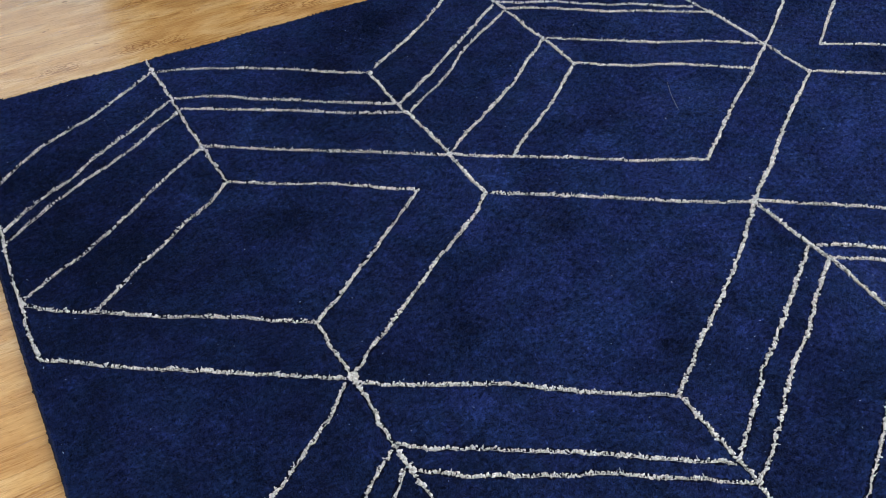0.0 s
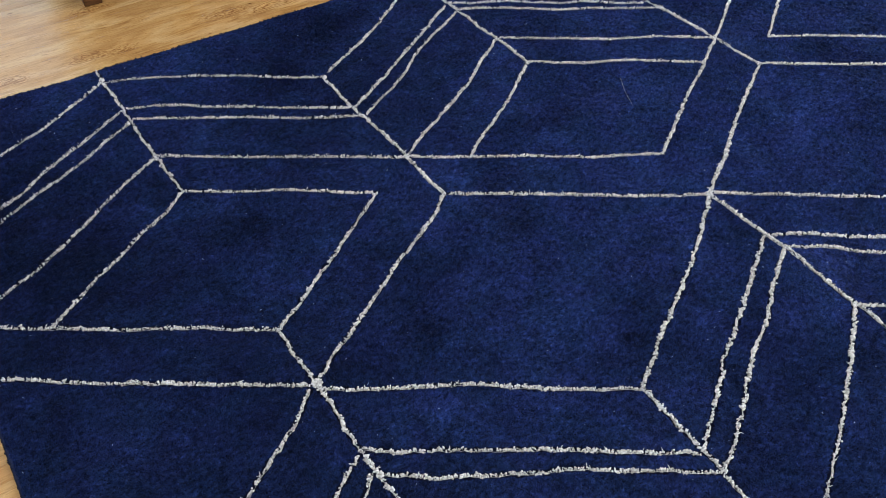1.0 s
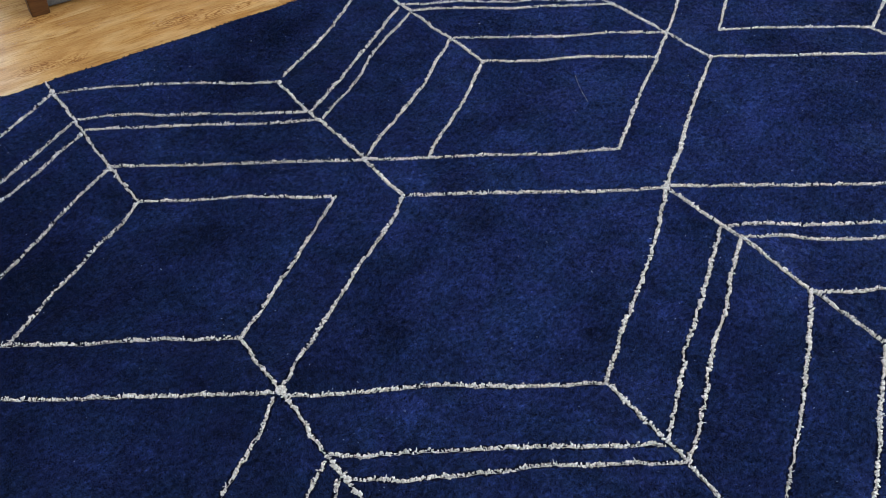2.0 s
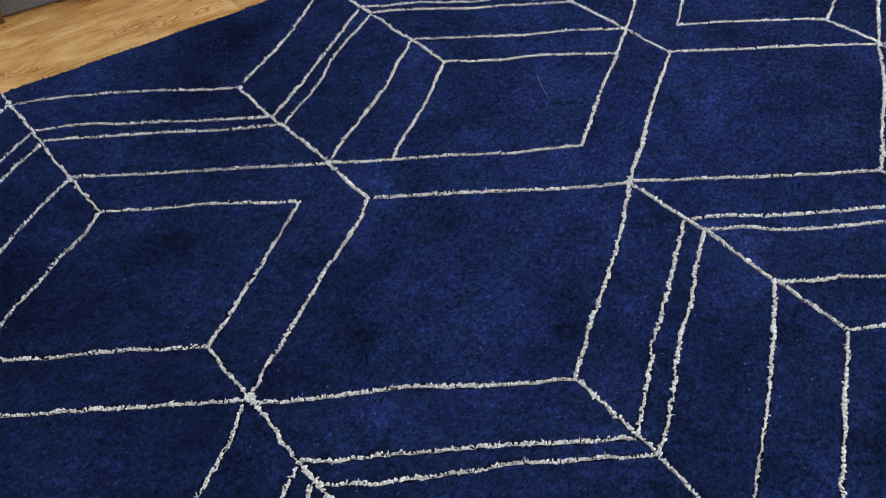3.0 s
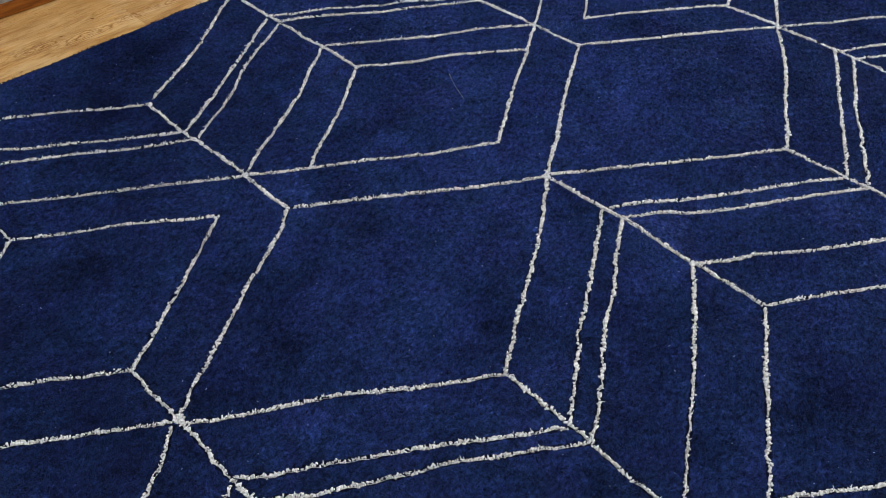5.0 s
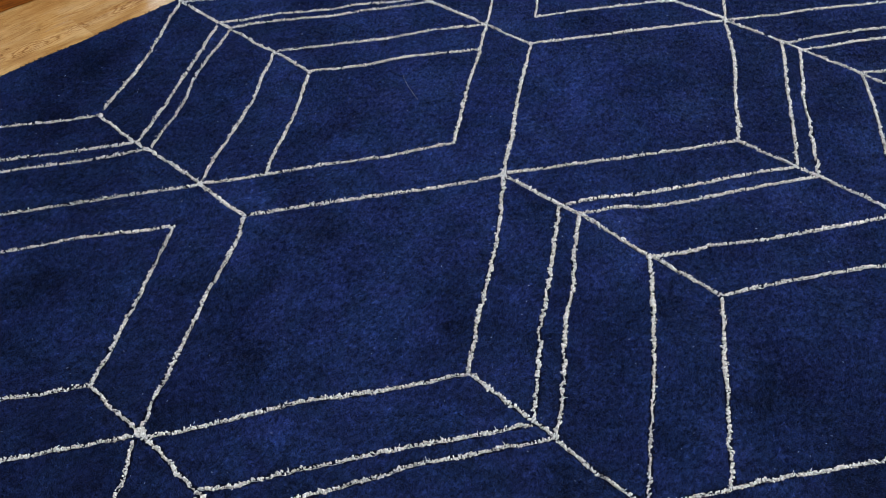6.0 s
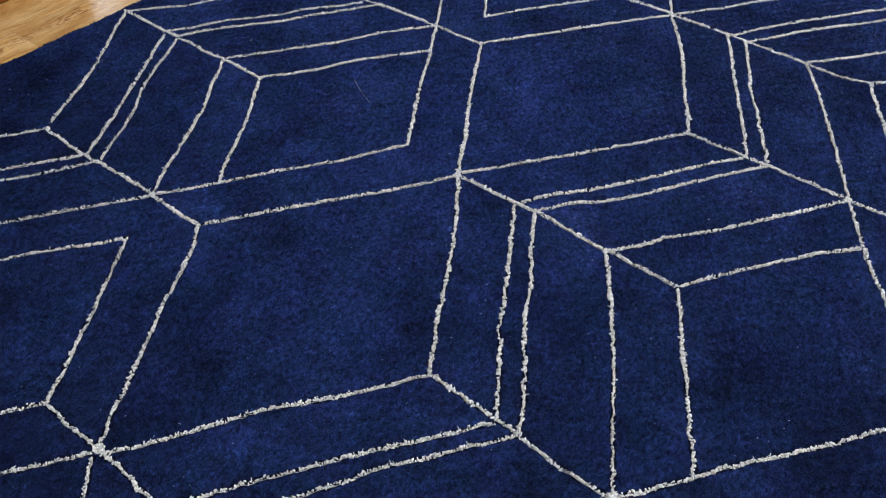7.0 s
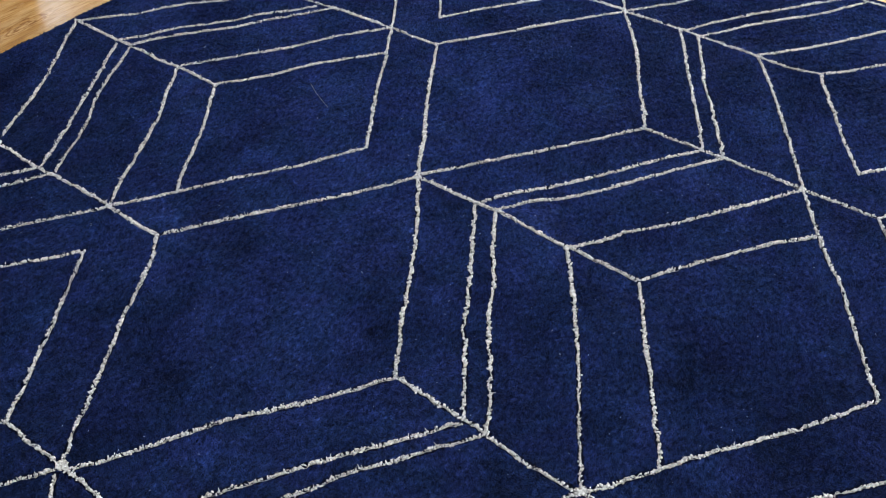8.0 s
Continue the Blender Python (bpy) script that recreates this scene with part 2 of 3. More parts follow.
# ---- building helpers ----
def part(name, bm, mat, parent=None, label=""):
    me = bpy.data.meshes.new(name)
    bm.to_mesh(me)
    bm.free()
    me.materials.append(mat)
    ob = new(name, me)
    if parent:
        ob.parent = parent
    if label:
        ob["label"] = label
    return ob


def box_bm(x0, x1, y0, y1, z0, z1, bevel=0.0, segments=2):
    bm = bmesh.new()
    bmesh.ops.create_cube(bm, size=1, matrix=Matrix.Translation(((x0 + x1) / 2, (y0 + y1) / 2, (z0 + z1) / 2)) @ Matrix.Diagonal((x1 - x0, y1 - y0, z1 - z0, 1)))
    if bevel:
        bmesh.ops.bevel(bm, geom=bm.edges[:], offset=bevel, segments=segments, affect="EDGES", profile=0.5)
    return bm


def from_arrays(name, verts, faces, mat, parent=None, smooth=False, label=""):
    """A mesh from numpy arrays: verts (n, 3) and triangles (m, 3)."""
    me = bpy.data.meshes.new(name)
    me.vertices.add(len(verts))
    me.vertices.foreach_set("co", np.asarray(verts, np.float32).ravel())
    me.loops.add(3 * len(faces))
    me.loops.foreach_set("vertex_index", np.asarray(faces, np.int32).ravel())
    me.polygons.add(len(faces))
    me.polygons.foreach_set("loop_start", np.arange(0, 3 * len(faces), 3, dtype=np.int32))
    me.polygons.foreach_set("use_smooth", np.full(len(faces), smooth))
    me.update(calc_edges=True)
    me.materials.append(mat)
    ob = new(name, me)
    if parent:
        ob.parent = parent
    if label:
        ob["label"] = label
    return ob


def group_of(name, at=(0, 0, 0)):
    ob = new(name)
    ob.location = at
    return ob


# ---- room shell ----
WALL = 0.18


def wall_with_windows(name, along, across, lo, hi, windows, outward):
    """A wall along 'x' or 'y', its inner face at across, with openings (a, b, sill, head) in order along it."""
    bm = bmesh.new()
    spans, start = [], lo
    for a, b, sill, head in windows:
        spans += [(start, a, 0, ROOM_H), (a, b, 0, sill), (a, b, head, ROOM_H)]
        start = b
    spans.append((start, hi, 0, ROOM_H))
    n0, n1 = sorted((across, across + outward * WALL))
    for s0, s1, z0, z1 in spans:
        size = ((s1 - s0), (n1 - n0), (z1 - z0)) if along == "x" else ((n1 - n0), (s1 - s0), (z1 - z0))
        mid = ((s0 + s1) / 2, (n0 + n1) / 2, (z0 + z1) / 2) if along == "x" else ((n0 + n1) / 2, (s0 + s1) / 2, (z0 + z1) / 2)
        bmesh.ops.create_cube(bm, size=1, matrix=Matrix.Translation(mid) @ Matrix.Diagonal((*size, 1)))
    return tagged(part(name, bm, PLASTER), "plain white painted plaster wall of the room", "wall", kind="structure")


wall_with_windows("wall_north", "x", ROOM_N, ROOM_W - WALL, ROOM_E + WALL, [(-1.38, 0.62, 0.08, 2.08), (2.06, 2.18, 0.20, 2.10)], 1)
# south, east and west openings are assumed, made for the fill lamps
wall_with_windows("wall_south", "x", ROOM_S, ROOM_W - WALL, ROOM_E + WALL, [(0.2, 2.6, 0.9, 2.3)], -1)
wall_with_windows("wall_east", "y", ROOM_E, ROOM_S, ROOM_N, [(-2.0, 0.0, 0.9, 2.3)], 1)
wall_with_windows("wall_west", "y", ROOM_W, ROOM_S, ROOM_N, [(-2.5, -0.1, 0.9, 2.3)], -1)
tagged(part("ceiling", box_bm(ROOM_W - WALL, ROOM_E + WALL, ROOM_S - WALL, ROOM_N + WALL, ROOM_H + 0.003, ROOM_H + 0.16), CEILING_PAINT), "flat white painted ceiling above the room", "ceiling", kind="structure")
floor = tagged(part("floor", box_bm(ROOM_W, ROOM_E, ROOM_S, ROOM_N, -0.16, -0.012), DARK_WOOD), "honey oak board floor with fine joints", "floor", kind="structure")

# ---- things beyond the rug ----
TURN_Z = -3.5


def build_cabinet():
    """A low red-brown cabinet with framed pale panels; it stands on the floor beyond the rug."""
    cab = group_of("cabinet", (0.987, 0.400, 0.0))
    cab.rotation_euler = (0, 0, radians(TURN_Z))
    w, d, h, stile, rail = 0.77, 0.42, 0.78, 0.034, 0.046
    part("body", box_bm(0.0, w, 0.022, d, 0.0, h - 0.025, 0.003), RED_WOOD, cab)
    part("top", box_bm(-0.012, w + 0.012, -0.012, d + 0.01, h - 0.024, h, 0.004), RED_WOOD, cab)
    leaf = (w - 0.004) / 2
    for n in range(2):
        x0 = n * leaf + 0.002
        x1 = x0 + leaf - 0.004
        door = part("door", box_bm(x0, x0 + stile, 0.0, 0.0215, 0.002, h - 0.027, 0.003), RED_WOOD, cab)
        part("stile", box_bm(x1 - stile, x1, 0.0, 0.0215, 0.002, h - 0.027, 0.003), RED_WOOD, door)
        part("rail", box_bm(x0 + stile, x1 - stile, 0.001, 0.0205, 0.002, rail, 0.003), RED_WOOD, door)
        part("rail", box_bm(x0 + stile, x1 - stile, 0.001, 0.0205, h - 0.027 - rail, h - 0.027, 0.003), RED_WOOD, door)
        part("panel", box_bm(x0 + stile - 0.004, x1 - stile + 0.004, 0.010, 0.016, rail - 0.004, h - 0.023 - rail), PANEL_GREY, door, "pale grey inset panel")
    tagged(cab, "red-brown varnished wooden cabinet with pale framed panels", "cabinet")


build_cabinet()


def build_ottoman():
    """A grey cloth seat on dark wooden feet, beside the cabinet."""
    seat = group_of("upholstered_bench", (0.66, 0.44, 0.0))
    seat.rotation_euler = (0, 0, radians(TURN_Z))
    w, d = 0.30, 0.45
    part("skirt", box_bm(0.004, w, 0.028, d, 0.006, 0.30, 0.012, 3), GREY_CLOTH, seat)
    part("cushion", box_bm(0.0, w + 0.004, 0.015, d + 0.005, 0.302, 0.43, 0.03, 4), GREY_CLOTH, seat, "padded grey cloth seat cushion")
    for x in (0.0, w - 0.06):
        for y in (0.0 if x == 0.0 else 0.034, d - 0.05):
            part("foot", box_bm(x, x + 0.06, y, y + 0.05, 0.0, 0.12, 0.004), DARK_WOOD, seat, "dark brown wooden block foot")
    tagged(seat, "grey cloth bench on dark wooden block feet", "bench")


build_ottoman()

# ---- the rug ----
RUG_X, RUG_Y, PILE_TOP, FELT = 3.290, -3.05, 0.016, 0.0088
rng = np.random.default_rng(7)
rug = tagged(group_of("rug", (0, 0, 0)), "navy blue wool rug with ivory hand-tufted cube lines", "rug")


def hem(x):
    """How far the far hem wanders from a straight line."""
    return 0.016 * np.exp(-(np.asarray(x) / 0.4) ** 2) + 0.004 * np.exp(-(((np.asarray(x) - 0.66) / 0.12) ** 2)) - 0.003 * np.clip((np.asarray(x) - 0.8) / 0.5, 0, 1) + 0.002 * np.sin(np.asarray(x) * 23.0)


def side(y):
    return 0.0022 + 0.0014 * np.sin(np.asarray(y) * 9.0 + 1.0)


def field(x, y, size, seed):
    """Smooth noise, about -1 to 1, over the plane."""
    r = np.random.default_rng(seed)
    out = np.zeros_like(x)
    for k in range(7):
        ang, wave, ph = r.uniform(0, 2 * np.pi), r.uniform(0.6, 1.8) * 2 * np.pi / size, r.uniform(0, 6.28)
        out += np.sin((x * np.cos(ang) + y * np.sin(ang)) * wave + ph)
    return out / 3.0


CELL = 0.002
GRID_X, GRID_Y = int(RUG_X / CELL) + 40, int(-RUG_Y / CELL) + 40
groove = np.zeros((GRID_X, GRID_Y), bool)
DISC = [(i, j) for i in range(-4, 5) for j in range(-4, 5) if i * i + j * j <= 9.0]

GRAIN_V = np.array([[x, r * math.cos(w + s), r * math.sin(w + s)] for x, r, s in ((-0.95, 0.5, 0.3), (0.0, 0.95, 0.0), (0.95, 0.5, -0.3)) for w in (math.pi / 2, math.pi * 7 / 6, math.pi * 11 / 6)])
GRAIN_F = np.array([[0, 2, 1], [6, 7, 8]] + [t for k in (0, 3) for j in range(3) for t in ([k + j, k + (j + 1) % 3, k + 3 + j], [k + (j + 1) % 3, k + 3 + (j + 1) % 3, k + 3 + j])])

# a rounded nub of cut yarn: an icosahedron
GOLD = (1 + 5**0.5) / 2
NUB_V = np.array([(-1, GOLD, 0), (1, GOLD, 0), (-1, -GOLD, 0), (1, -GOLD, 0), (0, -1, GOLD), (0, 1, GOLD), (0, -1, -GOLD), (0, 1, -GOLD), (GOLD, 0, -1), (GOLD, 0, 1), (-GOLD, 0, -1), (-GOLD, 0, 1)]) / 1.9
NUB_F = np.array([t for a in range(12) for b in range(a) for c in range(b) for t in [(a, b, c)] if max(np.hypot.reduce(NUB_V[p] - NUB_V[q]) for p, q in ((a, b), (b, c), (a, c))) < 1.2])
NUB_F = np.array([t if np.dot(np.cross(NUB_V[t[1]] - NUB_V[t[0]], NUB_V[t[2]] - NUB_V[t[0]]), NUB_V[t[0]]) > 0 else t[::-1] for t in NUB_F])


def yarn_path(a, b, offsets, step):
    """Points along a hand-drawn line from a to b that strays sideways by the offsets (mm) at even steps."""
    a, b = np.array(a), np.array(b)
    length = np.hypot(*(b - a))
    u = (b - a) / length
    n = np.array([-u[1], u[0]])
    s = np.arange(0, length, step)
    knots = np.array([0, *offsets, 0], float) / 1000
    at = np.linspace(0, length, len(knots))
    o = np.interp(s, at, knots)
    w = max(3, int(0.028 / step))
    pad = np.r_[np.full(w, o[0]), o, np.full(w, o[-1])]
    o = np.convolve(pad, np.ones(w) / w, "same")[w:-w]
    o += 0.0011 * np.sin(s * 95 + a[0] * 50) * np.sin(s * 31 + a[1] * 70)
    return a + s[:, None] * u + o[:, None] * n, u, n, s


def yarn_ends(p, th, row, u, n, count, drop=0.0):
    """Short cut yarn ends about the points p, on one side of the line or along its middle."""
    k = len(p)
    across = (row * 0.0027 + rng.normal(0, 0.0008, k)) * th
    along = rng.normal(0, 0.0005, k)
    centre = p + across[:, None] * n + along[:, None] * u
    z = PILE_TOP - 0.0014 + rng.normal(0, 0.0013, k) - drop
    turn = np.arctan2(n[1], n[0]) + rng.normal(0, 0.65, k)
    dip = rng.normal(0, 0.35, k)
    lx, ly, lz = rng.uniform(0.0019, 0.0040, k) * th, rng.uniform(0.0012, 0.0022, k) * np.sqrt(th), rng.uniform(0.0018, 0.0028, k)
    g = (NUB_V[None] + rng.normal(0, 0.17, (k, 12, 3))) * np.stack([lx, ly, lz], 1)[:, None]
    gx = g[:, :, 0] * np.cos(dip)[:, None] + g[:, :, 2] * np.sin(dip)[:, None]
    gz = -g[:, :, 0] * np.sin(dip)[:, None] + g[:, :, 2] * np.cos(dip)[:, None]
    wx = gx * np.cos(turn)[:, None] - g[:, :, 1] * np.sin(turn)[:, None] + centre[:, :1]
    wy = gx * np.sin(turn)[:, None] + g[:, :, 1] * np.cos(turn)[:, None] + centre[:, 1:]
    return np.stack([wx, wy, gz + z[:, None]], -1).reshape(-1, 3), (NUB_F[None] + count + 12 * np.arange(k)[:, None, None]).reshape(-1, 3)


def knot(parent, x, y, radius):
    """A tight cluster of yarn ends where lines meet."""
    k = int(44 * (radius / 0.008) ** 2)
    r, w = radius * np.sqrt(rng.random(k)), rng.uniform(0, 6.283, k)
    p = np.c_[x + r * np.cos(w), y + r * np.sin(w)]
    v, f = yarn_ends(p, np.full(k, 1.0), 0.0, np.array([1.0, 0]), np.array([0, 1.0]), 0)
    for px, py in p:
        i, j = int(px / CELL) + 20, int(-py / CELL) + 20
        groove[i - 1 : i + 2, j - 1 : j + 2] = True
    return from_arrays("yarn_knot", v, f, YARN, parent, True, "tight ivory wool knot")


DRAWN = []
loose = np.random.default_rng(17)


def drifting(count, span):
    """Noise along a line, smooth over so many steps, with a spread of one."""
    return np.convolve(rng.normal(0, 1, count + 4 * span), np.ones(span) / span**0.5, "same")[2 * span : count + 2 * span]


def stitch(parent, a, b, offsets=(), weight=1.0, gaps=1.0, dense=1.0):
    """One ivory line: staggered rows of short cut yarn nubs, thick and thin by turns, with small breaks."""
    pts, u, n, s = yarn_path(a, b, offsets, 0.0015)
    DRAWN.append((a, b))
    for x, y in pts:
        i, j = int(x / CELL) + 20, int(-y / CELL) + 20
        for di, dj in DISC:
            if 0 <= i + di < GRID_X and 0 <= j + dj < GRID_Y:
                groove[i + di, j + dj] = True
    m = len(pts)
    # the yarn was shot in tufts some five millimetres apart, each leaning a little to one side
    shots = np.cumsum(rng.uniform(0.0040, 0.0066, int(s[-1] / 0.004) + 3)) - 0.004
    shot = np.clip(np.searchsorted(shots, s), 1, len(shots) - 1)
    inward = np.minimum(s - shots[shot - 1], shots[shot] - s) / (shots[shot] - shots[shot - 1])
    tuft = np.where(inward > 0.18, 1.18, 0.30)
    sway = rng.normal(0, 0.0011, len(shots))[shot]
    girth = rng.normal(0, 0.13, len(shots))[shot]
    pts = pts + (sway + 0.0010 * drifting(m, 16))[:, None] * n
    # the tufter's hand grew heavier towards the east and south of the rug
    x, y = pts[:, 0], pts[:, 1]
    heavy = 0.82 + 0.10 * np.clip((-y - 0.7) / 0.6, 0, 1) + 0.13 * np.clip((x - 0.5) / 1.1, 0, 1) * np.clip((y + 2.2) / 0.8, -0.5, 1)
    thick = np.clip((1.0 + 0.12 * drifting(m, 56) + (0.20 - 0.08 * np.clip((pts[:, 0] - 1.0) / 0.6, 0, 1)) * drifting(m, 12) + girth) * heavy * weight * 0.89, 0.40, 1.5)
    # yarn ends bunch up and thin out along the line, and leave it bare for a few millimetres here and there
    bare = drifting(m, 6) < -2.0 + 0.45 * (gaps - 1.0) - 0.9 * np.maximum(np.clip((x - 0.9) / 0.5, 0, 1), np.clip((-1.2 - y) / 0.3, 0, 1))
    firm = np.maximum(np.clip((x - 1.0) / 0.6, 0, 1), np.clip((-y - 0.8) / 0.5, 0, 1))
    bunch = np.where(bare, 0.12, np.clip(1.0 + (0.36 - 0.16 * firm) * drifting(m, 8), 0.55, 1.6)) * (1.0 + 0.25 * firm) * tuft * dense
    verts, faces, count = [], [], 0
    # a sunken layer first, then three rows over it
    for row, drop, share in ((-0.5, 0.0036, 0.14), (0.5, 0.0036, 0.14), (-0.9, 0.0006, 0.28), (0.0, 0.0, 0.34), (0.9, 0.0006, 0.28)):
        keep = rng.random(m) < share * bunch
        gv, gf = yarn_ends(pts[keep], thick[keep], row, u, n, count, drop - 0.0007 * firm[keep])
        verts.append(gv)
        faces.append(gf)
        count += len(gv)
    # a few longer yarn ends that stick out
    k = max(1, int(m / 75))
    pick = rng.integers(0, len(pts), k)
    turn = np.arctan2(n[1], n[0]) + rng.choice([0, np.pi], k) + rng.normal(0, 0.9, k)
    size = np.stack([rng.uniform(0.0035, 0.0065, k), np.full(k, 0.0011), np.full(k, 0.0012)], 1)
    g = GRAIN_V[None] * size[:, None]
    wx = (g[:, :, 0] + size[:, :1] * 0.7) * np.cos(turn)[:, None] - g[:, :, 1] * np.sin(turn)[:, None] + pts[pick, :1]
    wy = (g[:, :, 0] + size[:, :1] * 0.7) * np.sin(turn)[:, None] + g[:, :, 1] * np.cos(turn)[:, None] + pts[pick, 1:]
    verts.append(np.stack([wx, wy, g[:, :, 2] + PILE_TOP + 0.0012], -1).reshape(-1, 3))
    faces.append((GRAIN_F[None] + count + 9 * np.arange(k)[:, None, None]).reshape(-1, 3))
    count += 9 * k
    # more ends stand half upright between them
    k = max(1, int(m * dense / 13))
    pick = loose.integers(0, m, k)
    turn = np.arctan2(n[1], n[0]) + loose.uniform(0, 2 * np.pi, k)
    rise = loose.uniform(0.5, 1.35, k)
    reach = loose.uniform(0.0024, 0.0042, k)
    g = GRAIN_V[None] * np.stack([reach, np.full(k, 0.0010), np.full(k, 0.0010)], 1)[:, None]
    far, up = (g[:, :, 0] + reach[:, None]) * np.cos(rise)[:, None] - g[:, :, 2] * np.sin(rise)[:, None], (g[:, :, 0] + reach[:, None]) * np.sin(rise)[:, None] + g[:, :, 2] * np.cos(rise)[:, None]
    foot = pts[pick] + (loose.normal(0, 0.0016, k) * thick[pick])[:, None] * n
    wx = far * np.cos(turn)[:, None] - g[:, :, 1] * np.sin(turn)[:, None] + foot[:, :1]
    wy = far * np.sin(turn)[:, None] + g[:, :, 1] * np.cos(turn)[:, None] + foot[:, 1:]
    verts.append(np.stack([wx, wy, up + PILE_TOP - 0.0012], -1).reshape(-1, 3))
    faces.append((GRAIN_F[None] + count + 9 * np.arange(k)[:, None, None]).reshape(-1, 3))
    count += 9 * k
    # the running strand at the foot of the pile, from which the ends were cut
    run = pts[::6]
    k = len(run)
    flank = np.array([(-0.0006, 0.0002), (0.0, 0.0008), (0.0006, 0.0002)])
    strand = np.concatenate([run[:, None] + flank[None, :, :1] * n, np.broadcast_to(FELT + flank[None, :, 1:], (k, 3, 1))], -1)
    i, j = np.meshgrid(np.arange(k - 1), np.arange(3), indexing="ij")
    q = [3 * i + j, 3 * (i + 1) + j, 3 * (i + 1) + (j + 1) % 3, 3 * i + (j + 1) % 3]
    verts.append(strand.reshape(-1, 3))
    faces.append(count + np.concatenate([np.stack([q[0], q[2], q[1]], -1).reshape(-1, 3), np.stack([q[0], q[3], q[2]], -1).reshape(-1, 3)]))
    return from_arrays("yarn_line", np.concatenate(verts), np.concatenate(faces), YARN, parent, True, "raised ivory wool line")


# lines square to the far hem
stitch(rug, (0.568, 0.006), (0.578, -0.680), (-5, -2, -1, -4, -4, -4, -2))
stitch(rug, (0.037, -0.388), (0.031, -1.055), (0, -1, -1, -5, -5, -4, -6))
stitch(rug, (0.582, -1.250), (0.597, -1.911), (-4, -3, -2, -10, -8, -5, -3))
stitch(rug, (1.133, -1.809), (1.130, -2.037), (-3, -3))
stitch(rug, (1.119, -0.403), (1.128, -1.059), (-2, -7, -2, 3, 4, 2, -2))
stitch(rug, (2.187, -0.344), (2.226, -1.062), (1, 3, 8, 10, 9, 8, 2))
stitch(rug, (1.663, -0.015), (1.667, -0.681), (-1, -4, -1, 0, -6, 4, 0))
stitch(rug, (2.746, -1.245), (2.755, -1.432), (4,))
stitch(rug, (2.746, -1.434), (2.756, -2.079), (2, 1, -3, -8, -11, -18, -25))
stitch(rug, (3.262, -1.820), (3.268, -2.460), ())
stitch(rug, (2.209, -1.791), (2.211, -2.426), (1, 2, 2, 2, -3, 0))
stitch(rug, (1.680, -1.423), (1.676, -2.065), (1, 2, 9, 7, -1, 2, 1))
stitch(rug, (1.123, -2.037), (1.124, -2.251), (-5, -7))
stitch(rug, (1.124, -2.251), (1.135, -2.435), ())
# lines falling to the east
stitch(rug, (0.568, -0.071), (1.119, -0.403), (16, 21, 22, 21, 17, 7, -3))
stitch(rug, (0.573, -0.238), (1.113, -0.592), (15, 18, 7, 8, 4, 1, 1))
stitch(rug, (0.574, -0.299), (1.122, -0.643), (4, 1, 0, 1, -5, -9, -6))
stitch(rug, (0.571, -0.501), (1.126, -0.878), (1, -1, -1, 0, 2, 3, 2))
stitch(rug, (0.578, -0.680), (0.990, -0.962), (-2, 0, 8, 7, -1))
stitch(rug, (0.032, -0.871), (0.582, -1.250), (-11, -8, -8, -9, -2, 1, -2))
stitch(rug, (0.031, -1.055), (0.574, -1.426), (0, -6, -6, -4, -3, -4, -2))
stitch(rug, (0.584, -1.445), (1.133, -1.803), (-2, 2, 9, 12, 2, -1, -1))
stitch(rug, (0.584, -1.621), (1.122, -1.982), (-5, 2, 2, 5, 6, 1, 1))
stitch(rug, (0.592, -1.692), (1.126, -2.036), (-9, -4, 1, 12, 5, 5))
stitch(rug, (1.672, -0.674), (2.102, -0.970), (-8, -8, 8, 9, 3))
stitch(rug, (1.676, -0.509), (2.221, -0.882), (-4, -5, -7, -11, -1, 10, 4))
stitch(rug, (1.129, -0.874), (1.694, -1.236), (-6, -4, -3, -3, -8, -12, -3))
stitch(rug, (1.128, -1.059), (1.676, -1.424), (1, 1, -1, -4, -6, -7, -6))
stitch(rug, (1.664, -0.029), (2.244, -0.465), (-2, -14, 6, 8, -4, -5, -2))
stitch(rug, (1.663, -0.236), (2.189, -0.593), (-1, 14, 4, -3, 10, -2))
stitch(rug, (1.669, -0.290), (2.221, -0.651), (6, 5, -3, -11, -3, -2, -5))
stitch(rug, (2.364, -0.970), (2.749, -1.241), (7, 11, 8, 8, 8))
stitch(rug, (2.229, -1.060), (2.746, -1.434), (-2, -1, 1, 3, 4, 5, 3))
stitch(rug, (2.753, -1.434), (3.262, -1.804), (0, -3, 6, 4, 0, 0), 0.92)
stitch(rug, (2.756, -1.645), (3.262, -1.991), (8, 13, 16, 12, 10, 9, 6))
stitch(rug, (2.747, -1.697), (3.257, -2.035), (-1, 3, 2, -9, -14, -8))
stitch(rug, (2.743, -1.884), (3.262, -2.249), (-10, -13, -15, -14, -8, -6, -3))
stitch(rug, (2.756, -2.079), (3.071, -2.338), (-7, -2, 0, 0))
stitch(rug, (2.353, -2.329), (2.729, -2.624), (0, 0, 0, 0, 0))
stitch(rug, (2.211, -2.426), (2.750, -2.800), ())
stitch(rug, (1.685, -1.421), (2.209, -1.791), (-5, -3, -4, -7, -6, -5, -3))
stitch(rug, (1.693, -1.616), (2.206, -1.961), (5, -6, -6, -4, 1, 4))
stitch(rug, (1.691, -1.665), (2.209, -2.023), (3, -14, -16, -10, -3, 0))
stitch(rug, (1.677, -1.878), (2.207, -2.238), (-8, 2, -6, -6, -6, -5, -4))
stitch(rug, (1.679, -2.067), (2.057, -2.334), (8, 12, 13, 13))
stitch(rug, (1.124, -2.251), (1.657, -2.610), (-2, -1, 1, -3, -7, -8, -6))
